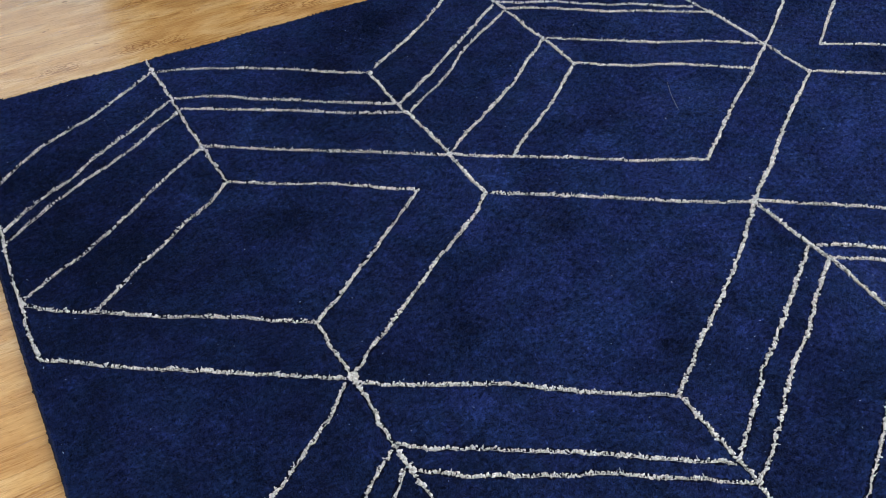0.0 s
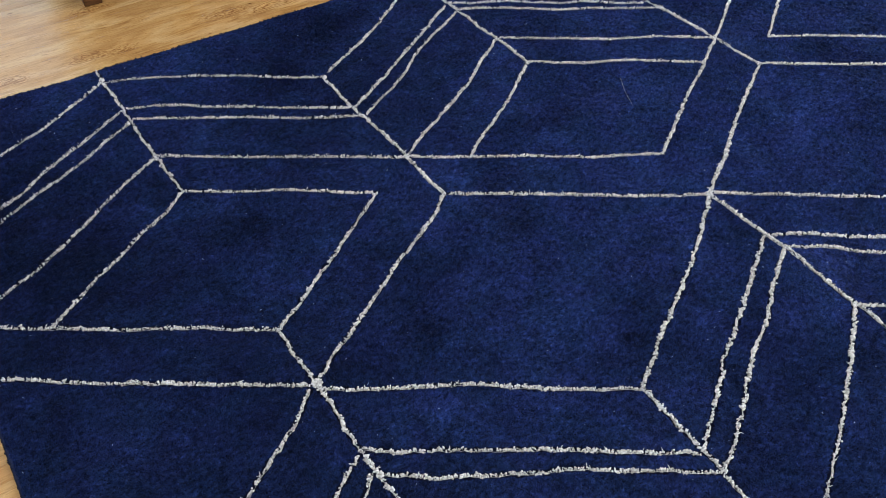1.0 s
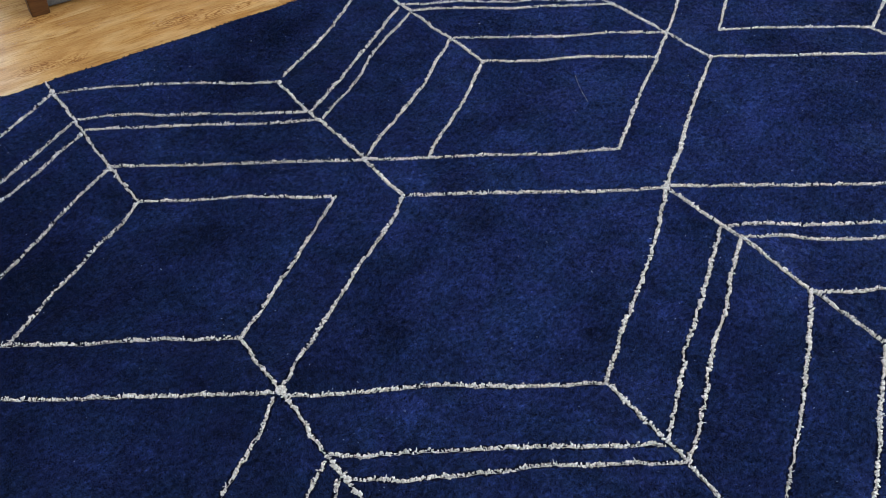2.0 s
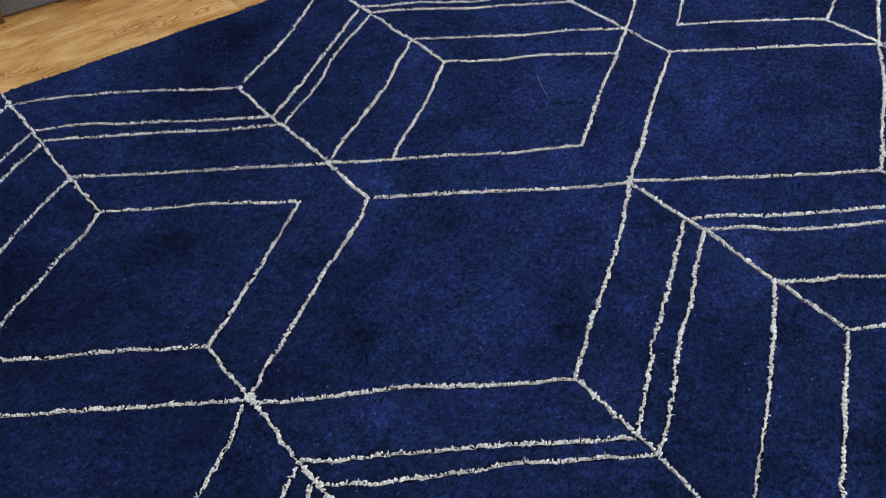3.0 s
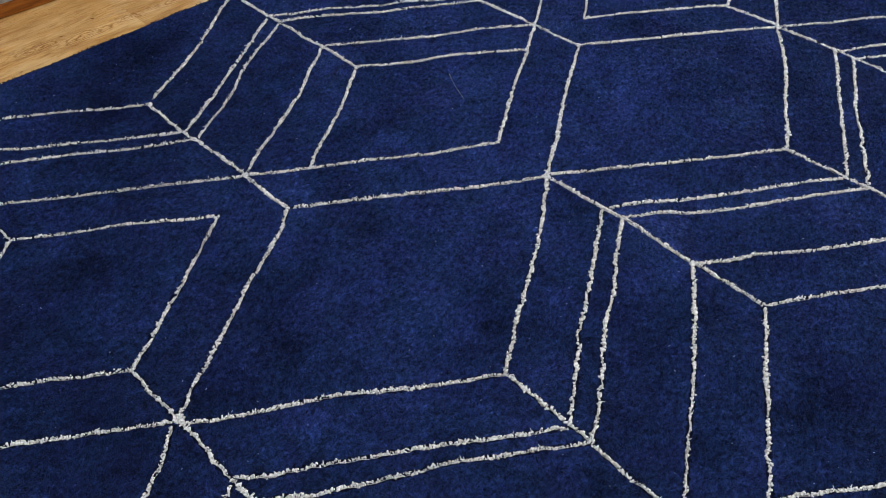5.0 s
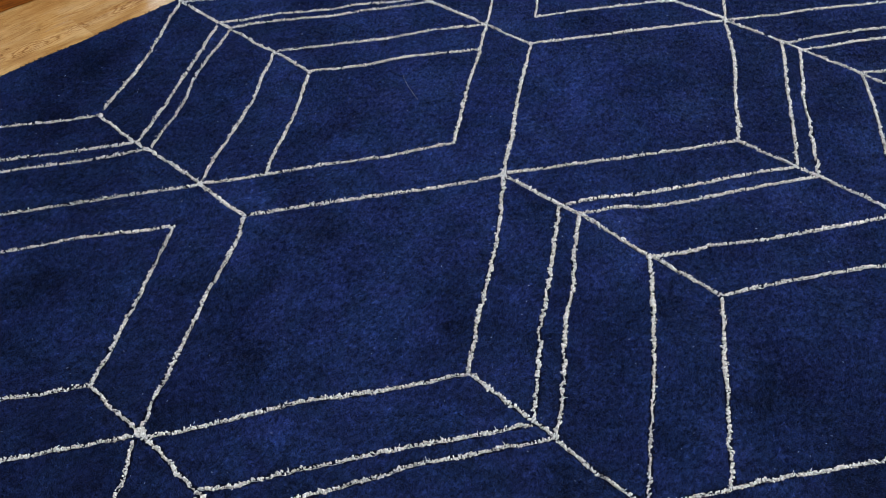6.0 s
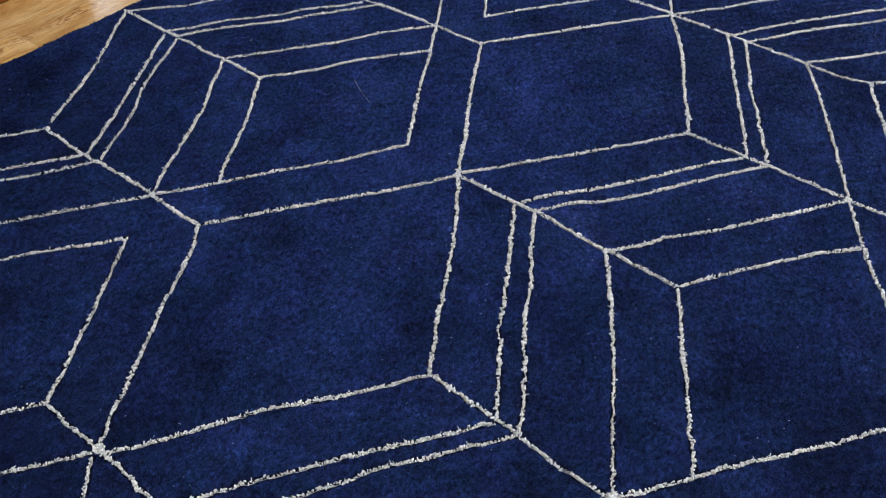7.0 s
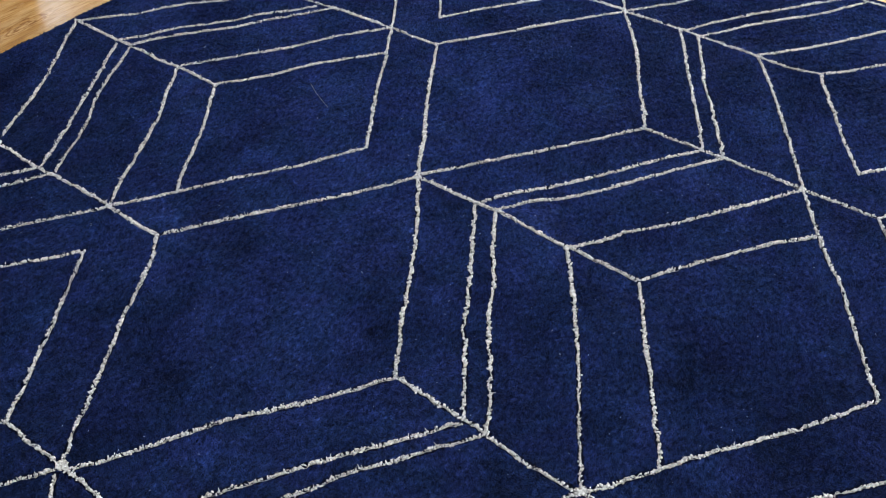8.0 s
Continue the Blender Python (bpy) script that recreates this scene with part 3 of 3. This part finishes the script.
stitch(rug, (1.135, -2.435), (1.665, -2.800), (0, 0, 0, -8, -15, -12))
stitch(rug, (0.585, -1.885), (1.124, -2.251), ())
# lines rising to the east
stitch(rug, (0.559, -0.069), (0.008, -0.437), (2, 1, 2, -15, -25, -21, -8))
stitch(rug, (0.570, -0.240), (0.033, -0.593), (-2, 0, -5, -8, 3, -8, -7))
stitch(rug, (0.566, -0.313), (0.032, -0.637), (-3, 5, 1, -8, -10, -5))
stitch(rug, (0.565, -0.510), (0.032, -0.857), (-2, 0, 10, 13, 14, 2))
stitch(rug, (0.571, -0.689), (0.168, -0.974), (10, -2, 2, -5, -1))
stitch(rug, (0.983, -0.963), (0.580, -1.250), (3, 3, 7, 4, 7))
stitch(rug, (1.124, -1.061), (0.589, -1.421), (11, 10, 1, 3, 3, 2, 0))
stitch(rug, (0.566, -1.435), (0.033, -1.791), (17, 17, 20, 16, 12, 8, 4))
stitch(rug, (0.574, -1.629), (0.195, -1.903), (1, 0, 0, 0, 0))
stitch(rug, (0.575, -1.681), (0.272, -1.966), (0, 0, 0, 0))
stitch(rug, (1.678, -1.427), (1.129, -1.800), (4, 9, 13, 9, 6, 1, 2))
stitch(rug, (1.676, -1.608), (1.124, -1.980), (0, 0, -2, -4, -10, -3, -1))
stitch(rug, (1.685, -1.663), (1.130, -2.033), (0, -2, 5, -5, -4, 2, 4))
stitch(rug, (1.143, -0.391), (1.656, -0.030), (-4, -13, -16, -14, -7, -1))
stitch(rug, (1.119, -0.598), (1.647, -0.248), (-2, -7, -4, -3, -3, 1))
stitch(rug, (1.128, -0.647), (1.667, -0.293), (-1, -9, -7, 8, 11, 8, 1), 0.72, 2.6)
stitch(rug, (1.132, -0.870), (1.667, -0.512), (2, -5, -9, -13, -14, -5, -2))
stitch(rug, (1.268, -0.965), (1.667, -0.672), (1, -6, -9, -10, -6))
stitch(rug, (1.694, -1.236), (2.667, -0.567), (-1, 0, -10, -9, -12, -6, -2))
stitch(rug, (1.681, -1.422), (2.222, -1.068), (1, -3, 1, 5, 4, 3, 1))
stitch(rug, (2.364, -0.970), (2.772, -0.673), (0, 0, 0, 0, 0))
stitch(rug, (2.752, -1.245), (3.262, -1.003), ())
stitch(rug, (2.746, -1.434), (3.262, -1.082), ())
stitch(rug, (2.209, -1.791), (2.740, -1.437), (-10, -6, -8, -13, -14, -13, -7))
stitch(rug, (2.217, -1.959), (2.744, -1.628), (-4, -3, -2, -1, -2, -4))
stitch(rug, (2.221, -2.018), (2.742, -1.690), (2, 1, 4, 10, 4, 2))
stitch(rug, (2.213, -2.238), (2.740, -1.886), (-3, -5, -6, -8, -9, -7))
stitch(rug, (2.353, -2.329), (2.748, -2.079), (4, 5, 4, 4))
stitch(rug, (2.211, -2.426), (1.670, -2.800), ())
stitch(rug, (1.670, -1.879), (1.126, -2.249), (6, 9, 9, 11, 7, 3, 2))
stitch(rug, (1.670, -2.069), (1.262, -2.340), (2, -2, 2, 0, -1))
stitch(rug, (2.213, -2.238), (1.658, -2.612), (-2, -3, -3, 8, 5, 3, 0))


def open_to_view(x, y):
    """The stretch of rug that the walk passes, between the far hem and the near edge."""
    return (y > -1.45 - 0.95 * x) & (y > -3.05 + 0.02 * x) & (y > -4.0 + 0.55 * x) & (y < 1.1 - 0.60 * x)


def repeat_pattern(shift_x, shift_y):
    """The cubes go on to the hems: the lines so far once more, shifted, wherever the rug is still bare."""
    dots = np.concatenate([np.linspace(a, b, 30) for a, b in DRAWN])
    ways = np.repeat([math.atan2(b[1] - a[1], b[0] - a[0]) for a, b in DRAWN], 30)
    for a, b in list(DRAWN):
        p = np.linspace(a, b, 41) + (shift_x, shift_y)
        way = math.atan2(b[1] - a[1], b[0] - a[0])
        alike = dots[np.abs(np.sin(ways - way)) < 0.3]
        gap = np.sqrt(((p[:, None] - alike[None]) ** 2).sum(-1)).min(1)
        free = (gap > 0.045) & (p[:, 0] > 0.028) & (p[:, 0] < RUG_X - 0.028) & (p[:, 1] < -0.012) & (p[:, 1] > RUG_Y + 0.03) & ~open_to_view(p[:, 0], p[:, 1])
        runs = np.flatnonzero(np.diff(np.r_[0, free.astype(int), 0]))
        for i, j in zip(runs[::2], runs[1::2]):
            if np.hypot(*(p[j - 1] - p[i])) > 0.07:
                stitch(rug, tuple(p[i]), tuple(p[j - 1]), dense=0.45)


for shift in ((1.09, 0.0), (-1.09, 0.0), (0.0, -1.40), (1.09, -1.40)):
    repeat_pattern(*shift)

# knots where several lines meet
for kx, ky, kr in ((0.586, -1.428, 0.0105), (0.566, -0.055, 0.007), (0.032, -0.868, 0.007), (1.123, -0.408, 0.006), (1.128, -0.874, 0.006), (1.677, -1.424, 0.007), (2.224, -0.882, 0.006), (1.127, -2.246, 0.008), (2.210, -2.236, 0.007), (2.746, -1.434, 0.006), (0.586, -1.690, 0.007), (1.672, -1.876, 0.006)):
    knot(rug, kx, ky, kr)


def build_backing():
    """The woven cloth that carries the pile, with the hems' own wander."""
    bm = bmesh.new()
    xs, ys = np.linspace(0.0015, RUG_X, 60), np.linspace(0, RUG_Y, 50)
    top = [[bm.verts.new((x + float(side(y)) * (1 - x / RUG_X), y + float(hem(x)) * (1 - y / RUG_Y) - (0.0015 if y == 0 else 0), FELT)) for y in ys] for x in xs]
    for i in range(len(xs) - 1):
        for j in range(len(ys) - 1):
            bm.faces.new((top[i][j], top[i][j + 1], top[i + 1][j + 1], top[i + 1][j]))
    out = bmesh.ops.extrude_face_region(bm, geom=bm.faces[:])
    bmesh.ops.translate(bm, verts=[v for v in out["geom"] if isinstance(v, bmesh.types.BMVert)], vec=(0, 0, 0.0005 - FELT))
    bmesh.ops.recalc_face_normals(bm, faces=bm.faces[:])
    part("backing", bm, BACKING, rug, "dark navy woven backing cloth")


build_backing()


# brushed and trodden marks in the nap; the wide ones paint in light fall-off: place, size, lighter (+) or darker (-)
NAP_AND_LIGHT_MARKS = [
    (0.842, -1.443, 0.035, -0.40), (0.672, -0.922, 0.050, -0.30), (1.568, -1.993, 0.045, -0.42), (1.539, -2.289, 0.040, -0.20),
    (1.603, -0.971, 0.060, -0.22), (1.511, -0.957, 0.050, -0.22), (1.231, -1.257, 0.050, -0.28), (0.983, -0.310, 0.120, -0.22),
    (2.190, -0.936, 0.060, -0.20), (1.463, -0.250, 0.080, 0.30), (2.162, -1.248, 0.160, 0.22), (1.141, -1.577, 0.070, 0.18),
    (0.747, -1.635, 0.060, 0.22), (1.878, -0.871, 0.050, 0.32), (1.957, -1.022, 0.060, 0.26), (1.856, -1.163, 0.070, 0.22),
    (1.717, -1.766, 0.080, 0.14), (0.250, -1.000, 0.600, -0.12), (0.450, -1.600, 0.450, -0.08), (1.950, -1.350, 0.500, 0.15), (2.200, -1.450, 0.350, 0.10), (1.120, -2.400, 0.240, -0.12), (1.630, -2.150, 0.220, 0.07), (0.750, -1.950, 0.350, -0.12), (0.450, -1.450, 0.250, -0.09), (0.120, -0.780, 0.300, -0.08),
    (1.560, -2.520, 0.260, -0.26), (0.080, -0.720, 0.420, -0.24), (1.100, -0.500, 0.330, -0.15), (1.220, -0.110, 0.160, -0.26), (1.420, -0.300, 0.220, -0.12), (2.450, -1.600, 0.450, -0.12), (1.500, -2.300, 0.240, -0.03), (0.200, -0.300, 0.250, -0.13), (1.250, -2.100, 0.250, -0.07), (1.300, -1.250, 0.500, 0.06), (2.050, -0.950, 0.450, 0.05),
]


def build_pile(pitch=0.0036):
    """The cut pile: a jittered field of pointed wool tufts that lean with the nap and leave the ivory lines free."""
    gx, gy = np.meshgrid(np.arange(0.0, RUG_X, pitch), np.arange(0.02, RUG_Y, -pitch * 0.87), indexing="ij")
    gx = gx + (np.arange(gx.shape[1]) % 2)[None] * pitch / 2
    x, y = gx.ravel(), gy.ravel()
    x, y = x + rng.normal(0, pitch * 0.22, len(x)), y + rng.normal(0, pitch * 0.22, len(x))
    near = open_to_view(x, y)
    inside = (x > side(y) + 0.003) & (y < hem(x) - 0.0025) & (y > RUG_Y + 0.004) & (x < RUG_X - 0.004)
    # beyond the stretch that lies open to view the tufts are set wider
    inside &= near | (rng.random(len(x)) < 0.07)
    wide = np.where(near, 1.0, 3.4)
    i, j = (x / CELL).astype(int) + 20, (-y / CELL).astype(int) + 20
    inside &= ~groove[np.clip(i, 0, GRID_X - 1), np.clip(j, 0, GRID_Y - 1)]
    x, y, wide = x[inside], y[inside], wide[inside]
    k = len(x)
    lean_x, lean_y = 0.0011 * field(x, y, 0.5, 3) + 0.0012 * field(x, y, 0.03, 11) + rng.normal(0, 0.0011, k), 0.0011 * field(x, y, 0.4, 4) + 0.0012 * field(x, y, 0.03, 12) + rng.normal(0, 0.0011, k)
    out_x = np.clip(1 - (x - side(y)) / 0.006, 0, 1)
    out_y = np.clip(1 - (hem(x) - y) / 0.006, 0, 1)
    lean_x, lean_y = lean_x * (1 - 0.9 * out_x) - 0.005 * rng.random(k) ** 24 * out_x, lean_y * (1 - 0.9 * out_y) + 0.004 * rng.random(k) ** 24 * out_y
    tall = PILE_TOP + 0.0006 * field(x, y, 0.25, 5) + 0.0011 * field(x, y, 0.022, 6) + 0.0008 * field(x, y, 0.012, 8) + rng.normal(0, 0.0005, k) - 0.0015 * np.maximum(out_x, out_y)
    spin, r = rng.uniform(0, 2 * np.pi, k), pitch * wide * rng.uniform(0.85, 1.10, k) * (1 - 0.45 * np.maximum(out_x, out_y))
    verts = np.empty((k, 4, 3), np.float32)
    for c in range(3):
        verts[:, c, 0] = x + r * np.cos(spin + c * 2.0944)
        verts[:, c, 1] = y + r * np.sin(spin + c * 2.0944)
        verts[:, c, 2] = 0.0131
    verts[:, 3, 0], verts[:, 3, 1], verts[:, 3, 2] = x + lean_x, y + lean_y, tall
    faces = (np.array([[0, 1, 3], [1, 2, 3], [2, 0, 3]])[None] + 4 * np.arange(k)[:, None, None]).reshape(-1, 3)
    pile = tagged(from_arrays("wool_nap", verts.reshape(-1, 3), faces, PILE, rug, False), "dense navy cut wool pile", kind="stuff")
    nap_and_light = np.full(k, 0.5)
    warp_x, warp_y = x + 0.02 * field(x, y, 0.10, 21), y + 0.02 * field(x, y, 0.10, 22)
    for mx, my, mr, tone in NAP_AND_LIGHT_MARKS:
        nap_and_light += tone * np.exp(-((warp_x - mx) ** 2 + (warp_y - my) ** 2) / mr**2)
    pile.data.attributes.new("nap_and_light", "FLOAT", "POINT").data.foreach_set("value", np.repeat(np.clip(nap_and_light, 0, 1), 4).astype(np.float32))


build_pile()


def build_edge(name, start, end, wander, shag=0.0):
    """The overcast edge: a dark row of wool stitches along a hem, with loose ends standing out of it here and there."""
    a, b = np.array(start), np.array(end)
    length = np.hypot(*(b - a))
    u = (b - a) / length
    n = np.array([-u[1], u[0]])
    s = np.repeat(np.arange(0.002, length - 0.002, 0.0024), 4)
    k = len(s)
    p = a + s[:, None] * u + wander(s)[:, None] * n + rng.normal(-0.0022, 0.0008, (k, 1)) * n
    turn = np.arctan2(n[1], n[0]) + rng.normal(0, 1.0, k)
    dip = rng.normal(-0.5, 0.5, k)
    stray = (rng.random(k) < 0.010) & (np.sin(s * 17.0) + np.sin(s * 7.3) > -0.4)
    reach = np.where(stray, rng.uniform(0.0030, 0.0055, k), rng.uniform(0.0014, 0.0024, k))
    g = GRAIN_V[None] * np.stack([reach, rng.uniform(0.0010, 0.0018, k), rng.uniform(0.0012, 0.0020, k)], 1)[:, None]
    g[:, :, 0] += np.where(stray, reach * 0.7, 0.0)[:, None]
    gx = g[:, :, 0] * np.cos(dip)[:, None] + g[:, :, 2] * np.sin(dip)[:, None]
    gz = -g[:, :, 0] * np.sin(dip)[:, None] + g[:, :, 2] * np.cos(dip)[:, None]
    wx = gx * np.cos(turn)[:, None] - g[:, :, 1] * np.sin(turn)[:, None] + p[:, :1]
    wy = gx * np.sin(turn)[:, None] + g[:, :, 1] * np.cos(turn)[:, None] + p[:, 1:]
    z = rng.uniform(0.003, 0.0150, k)
    verts = np.stack([wx, wy, np.maximum(gz + z[:, None], 0.0006)], -1).reshape(-1, 3)
    faces = (GRAIN_F[None] + 9 * np.arange(k)[:, None, None]).reshape(-1, 3)
    # tufts of the outermost pile that stand over the edge
    t = loose.uniform(0.003, length - 0.003, int(shag * length))
    t = t[loose.random(len(t)) < 0.55 + 0.25 * (np.sin(t * 23.0) + np.sin(t * 61.0))]
    c = len(t)
    spot = a + t[:, None] * u + wander(t)[:, None] * n + loose.uniform(-0.0035, 0.0012, (c, 1)) * n
    tuft = (NUB_V[None] + loose.normal(0, 0.16, (c, 12, 3))) * np.stack([loose.uniform(0.0014, 0.0028, c), loose.uniform(0.0012, 0.0020, c), loose.uniform(0.0016, 0.0034, c)], 1)[:, None]
    tuft += np.concatenate([spot, loose.uniform(PILE_TOP - 0.0030, PILE_TOP, (c, 1))], 1)[:, None]
    verts = np.concatenate([verts, tuft.reshape(-1, 3)])
    faces = np.concatenate([faces, (NUB_F[None] + 9 * k + 12 * np.arange(c)[:, None, None]).reshape(-1, 3)])
    return from_arrays(name, verts, faces, EDGE_WOOL, rug, True, "blackish navy overcast stitches")


def build_cord(start, end, wander):
    """The rolled edge under the overcast stitches: a soft cord that follows the hem."""
    a, b = np.array(start), np.array(end)
    length = np.hypot(*(b - a))
    u = (b - a) / length
    n = np.array([-u[1], u[0]])
    s = np.arange(0.0, length, 0.003)
    k = len(s)
    swell = 1.0 + 0.06 * drifting(k, 5) + 0.04 * drifting(k, 20)
    w = np.linspace(0, 2 * np.pi, 8, endpoint=False)
    out = wander(s)[:, None] - 0.0040 + 0.0040 * swell[:, None] * np.cos(w)[None]
    p = a + s[:, None, None] * u + out[:, :, None] * n
    z = np.maximum(0.0092 + 0.0062 * swell[:, None] * np.sin(w)[None], 0.0006)
    i, j = np.meshgrid(np.arange(k - 1), np.arange(8), indexing="ij")
    q = [8 * i + j, 8 * (i + 1) + j, 8 * (i + 1) + (j + 1) % 8, 8 * i + (j + 1) % 8]
    faces = np.concatenate([np.stack([q[0], q[2], q[1]], -1).reshape(-1, 3), np.stack([q[0], q[3], q[2]], -1).reshape(-1, 3)])
    return from_arrays("edge_cord", np.concatenate([p, z[:, :, None]], -1).reshape(-1, 3), faces, CORD, rug, True, "rolled dark navy edge")


build_cord((0.0, 0.0), (RUG_X, 0.0), lambda s: hem(s))
build_cord((0.0, RUG_Y), (0.0, 0.0), lambda s: -side(RUG_Y + s))
build_cord((RUG_X, 0.0), (RUG_X, RUG_Y), lambda s: 0.0 * s)
build_cord((RUG_X, RUG_Y), (0.0, RUG_Y), lambda s: 0.0 * s)
build_edge("edge_binding", (RUG_X, 0.0), (RUG_X, RUG_Y), lambda s: 0.0 * s)
build_edge("edge_binding", (0.0, 0.0), (RUG_X, 0.0), lambda s: hem(s), 260)
build_edge("edge_binding", (0.0, RUG_Y), (0.0, 0.0), lambda s: -side(RUG_Y + s), 90)


def build_hair():
    """A stray fair hair that lies on the pile."""
    cu = bpy.data.curves.new("stray_hair", "CURVE")
    cu.dimensions, cu.bevel_depth, cu.bevel_resolution = "3D", 0.00034, 1
    sp = cu.splines.new("BEZIER")
    spots = [(1.833, -0.902, 0.0172), (1.802, -0.956, 0.0185), (1.772, -1.025, 0.0172)]
    sp.bezier_points.add(len(spots) - 1)
    for bp, co in zip(sp.bezier_points, spots):
        bp.co, bp.handle_left_type, bp.handle_right_type = co, "AUTO", "AUTO"
    cu.materials.append(HAIR)
    tagged(new("stray_hair", cu), "thin fair stray hair lying on the navy pile", "hair")


build_hair()


# the larger crumbs of lint: place and size in millimetres
CRUMBS = [
    (0.851, -0.131, 2.4), (0.945, -0.176, 2.6), (0.643, -0.032, 2.0), (0.034, -1.082, 2.6), (0.021, -1.319, 2.2), (0.665, -1.405, 1.6), (0.722, -1.504, 1.6), (0.526, -1.536, 1.5),
    (0.671, -1.489, 1.9), (1.160, -0.152, 1.7), (1.260, -0.192, 1.7), (1.093, -0.234, 1.8), (1.522, -0.103, 2.0), (1.793, -0.492, 3.0), (1.487, -2.420, 1.8), (1.464, -2.421, 1.5), (1.417, -2.412, 1.5), (1.031, -1.617, 1.5), (1.095, -1.624, 1.5),
]


def build_lint(count=650):
    """Specks of pale lint scattered over the pile, and a few larger crumbs."""
    x, y = rng.uniform(0.02, RUG_X - 0.02, count), rng.uniform(-2.8, -0.03, count)
    turn, size = rng.uniform(0, 6.28, count), rng.uniform(0.0005, 0.0010, count) * rng.choice([1.0, 1.0, 1.0, 1.6], count)
    for n, (cx, cy, mm) in enumerate(CRUMBS):
        x[n], y[n], size[n] = cx, cy, mm * 0.0008
    g = GRAIN_V[None] * np.stack([size * rng.uniform(1, 2.2, count), size * 0.6, size * 0.6], 1)[:, None]
    wx = g[:, :, 0] * np.cos(turn)[:, None] - g[:, :, 1] * np.sin(turn)[:, None] + x[:, None]
    wy = g[:, :, 0] * np.sin(turn)[:, None] + g[:, :, 1] * np.cos(turn)[:, None] + y[:, None]
    verts = np.stack([wx, wy, g[:, :, 2] + PILE_TOP + 0.0006], -1).reshape(-1, 3)
    faces = (GRAIN_F[None] + 9 * np.arange(count)[:, None, None]).reshape(-1, 3)
    tagged(from_arrays("lint", verts, faces, LINT), "tiny pale lint specks scattered on the navy pile", "lint", kind="stuff")


build_lint()


# ---- floor boards ----
def build_boards(width=0.1875, length=1.9, gap=0.0003):
    """Oak boards along the rug's far hem, with hairline joints; alike boards share a mesh."""
    shapes = {}

    def board_mesh(x0, x1, y0, y1):
        """A board, or what a saw left of it at a wall."""
        key = tuple(round(v, 3) for v in (x0, x1, y0, y1))
        if key not in shapes:
            bm = box_bm(x0, x1, y0, y1, -0.012, 0.0, 0.0003, 1)
            shapes[key] = bpy.data.meshes.new("board")
            bm.to_mesh(shapes[key])
            bm.free()
            shapes[key].materials.append(OAK)
        return shapes[key]

    rows = range(int((ROOM_S - 0.565) / width) - 1, int((ROOM_N - 0.565) / width) + 1)
    r = random.Random(4)
    for row in rows:
        y = 0.565 + row * width
        # where the rows beyond the rug's far hem have a butt joint
        joint = {-3: 1.363, -2: 1.75, -1: 1.90, 0: 1.60}.get(row)
        x = joint - 3 * length if joint else ROOM_W - (0.5 if y < ROOM_S else r.uniform(0, length))
        while x < ROOM_E:
            x0, x1 = max(0.0, ROOM_W + 0.002 - x), min(length - 0.0002, ROOM_E - 0.002 - x)
            y0, y1 = max(0.0, ROOM_S + 0.002 - y), min(width - gap, ROOM_N - 0.002 - y)
            if x1 - x0 > 0.01 and y1 - y0 > 0.004:
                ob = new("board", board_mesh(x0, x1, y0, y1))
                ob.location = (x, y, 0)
                # light painted into the tone: near boards lifted, eastern ones falling off; others vary
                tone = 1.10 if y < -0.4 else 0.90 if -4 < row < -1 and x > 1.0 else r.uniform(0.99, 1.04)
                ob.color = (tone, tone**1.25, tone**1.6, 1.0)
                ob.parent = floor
            x += length


build_boards()
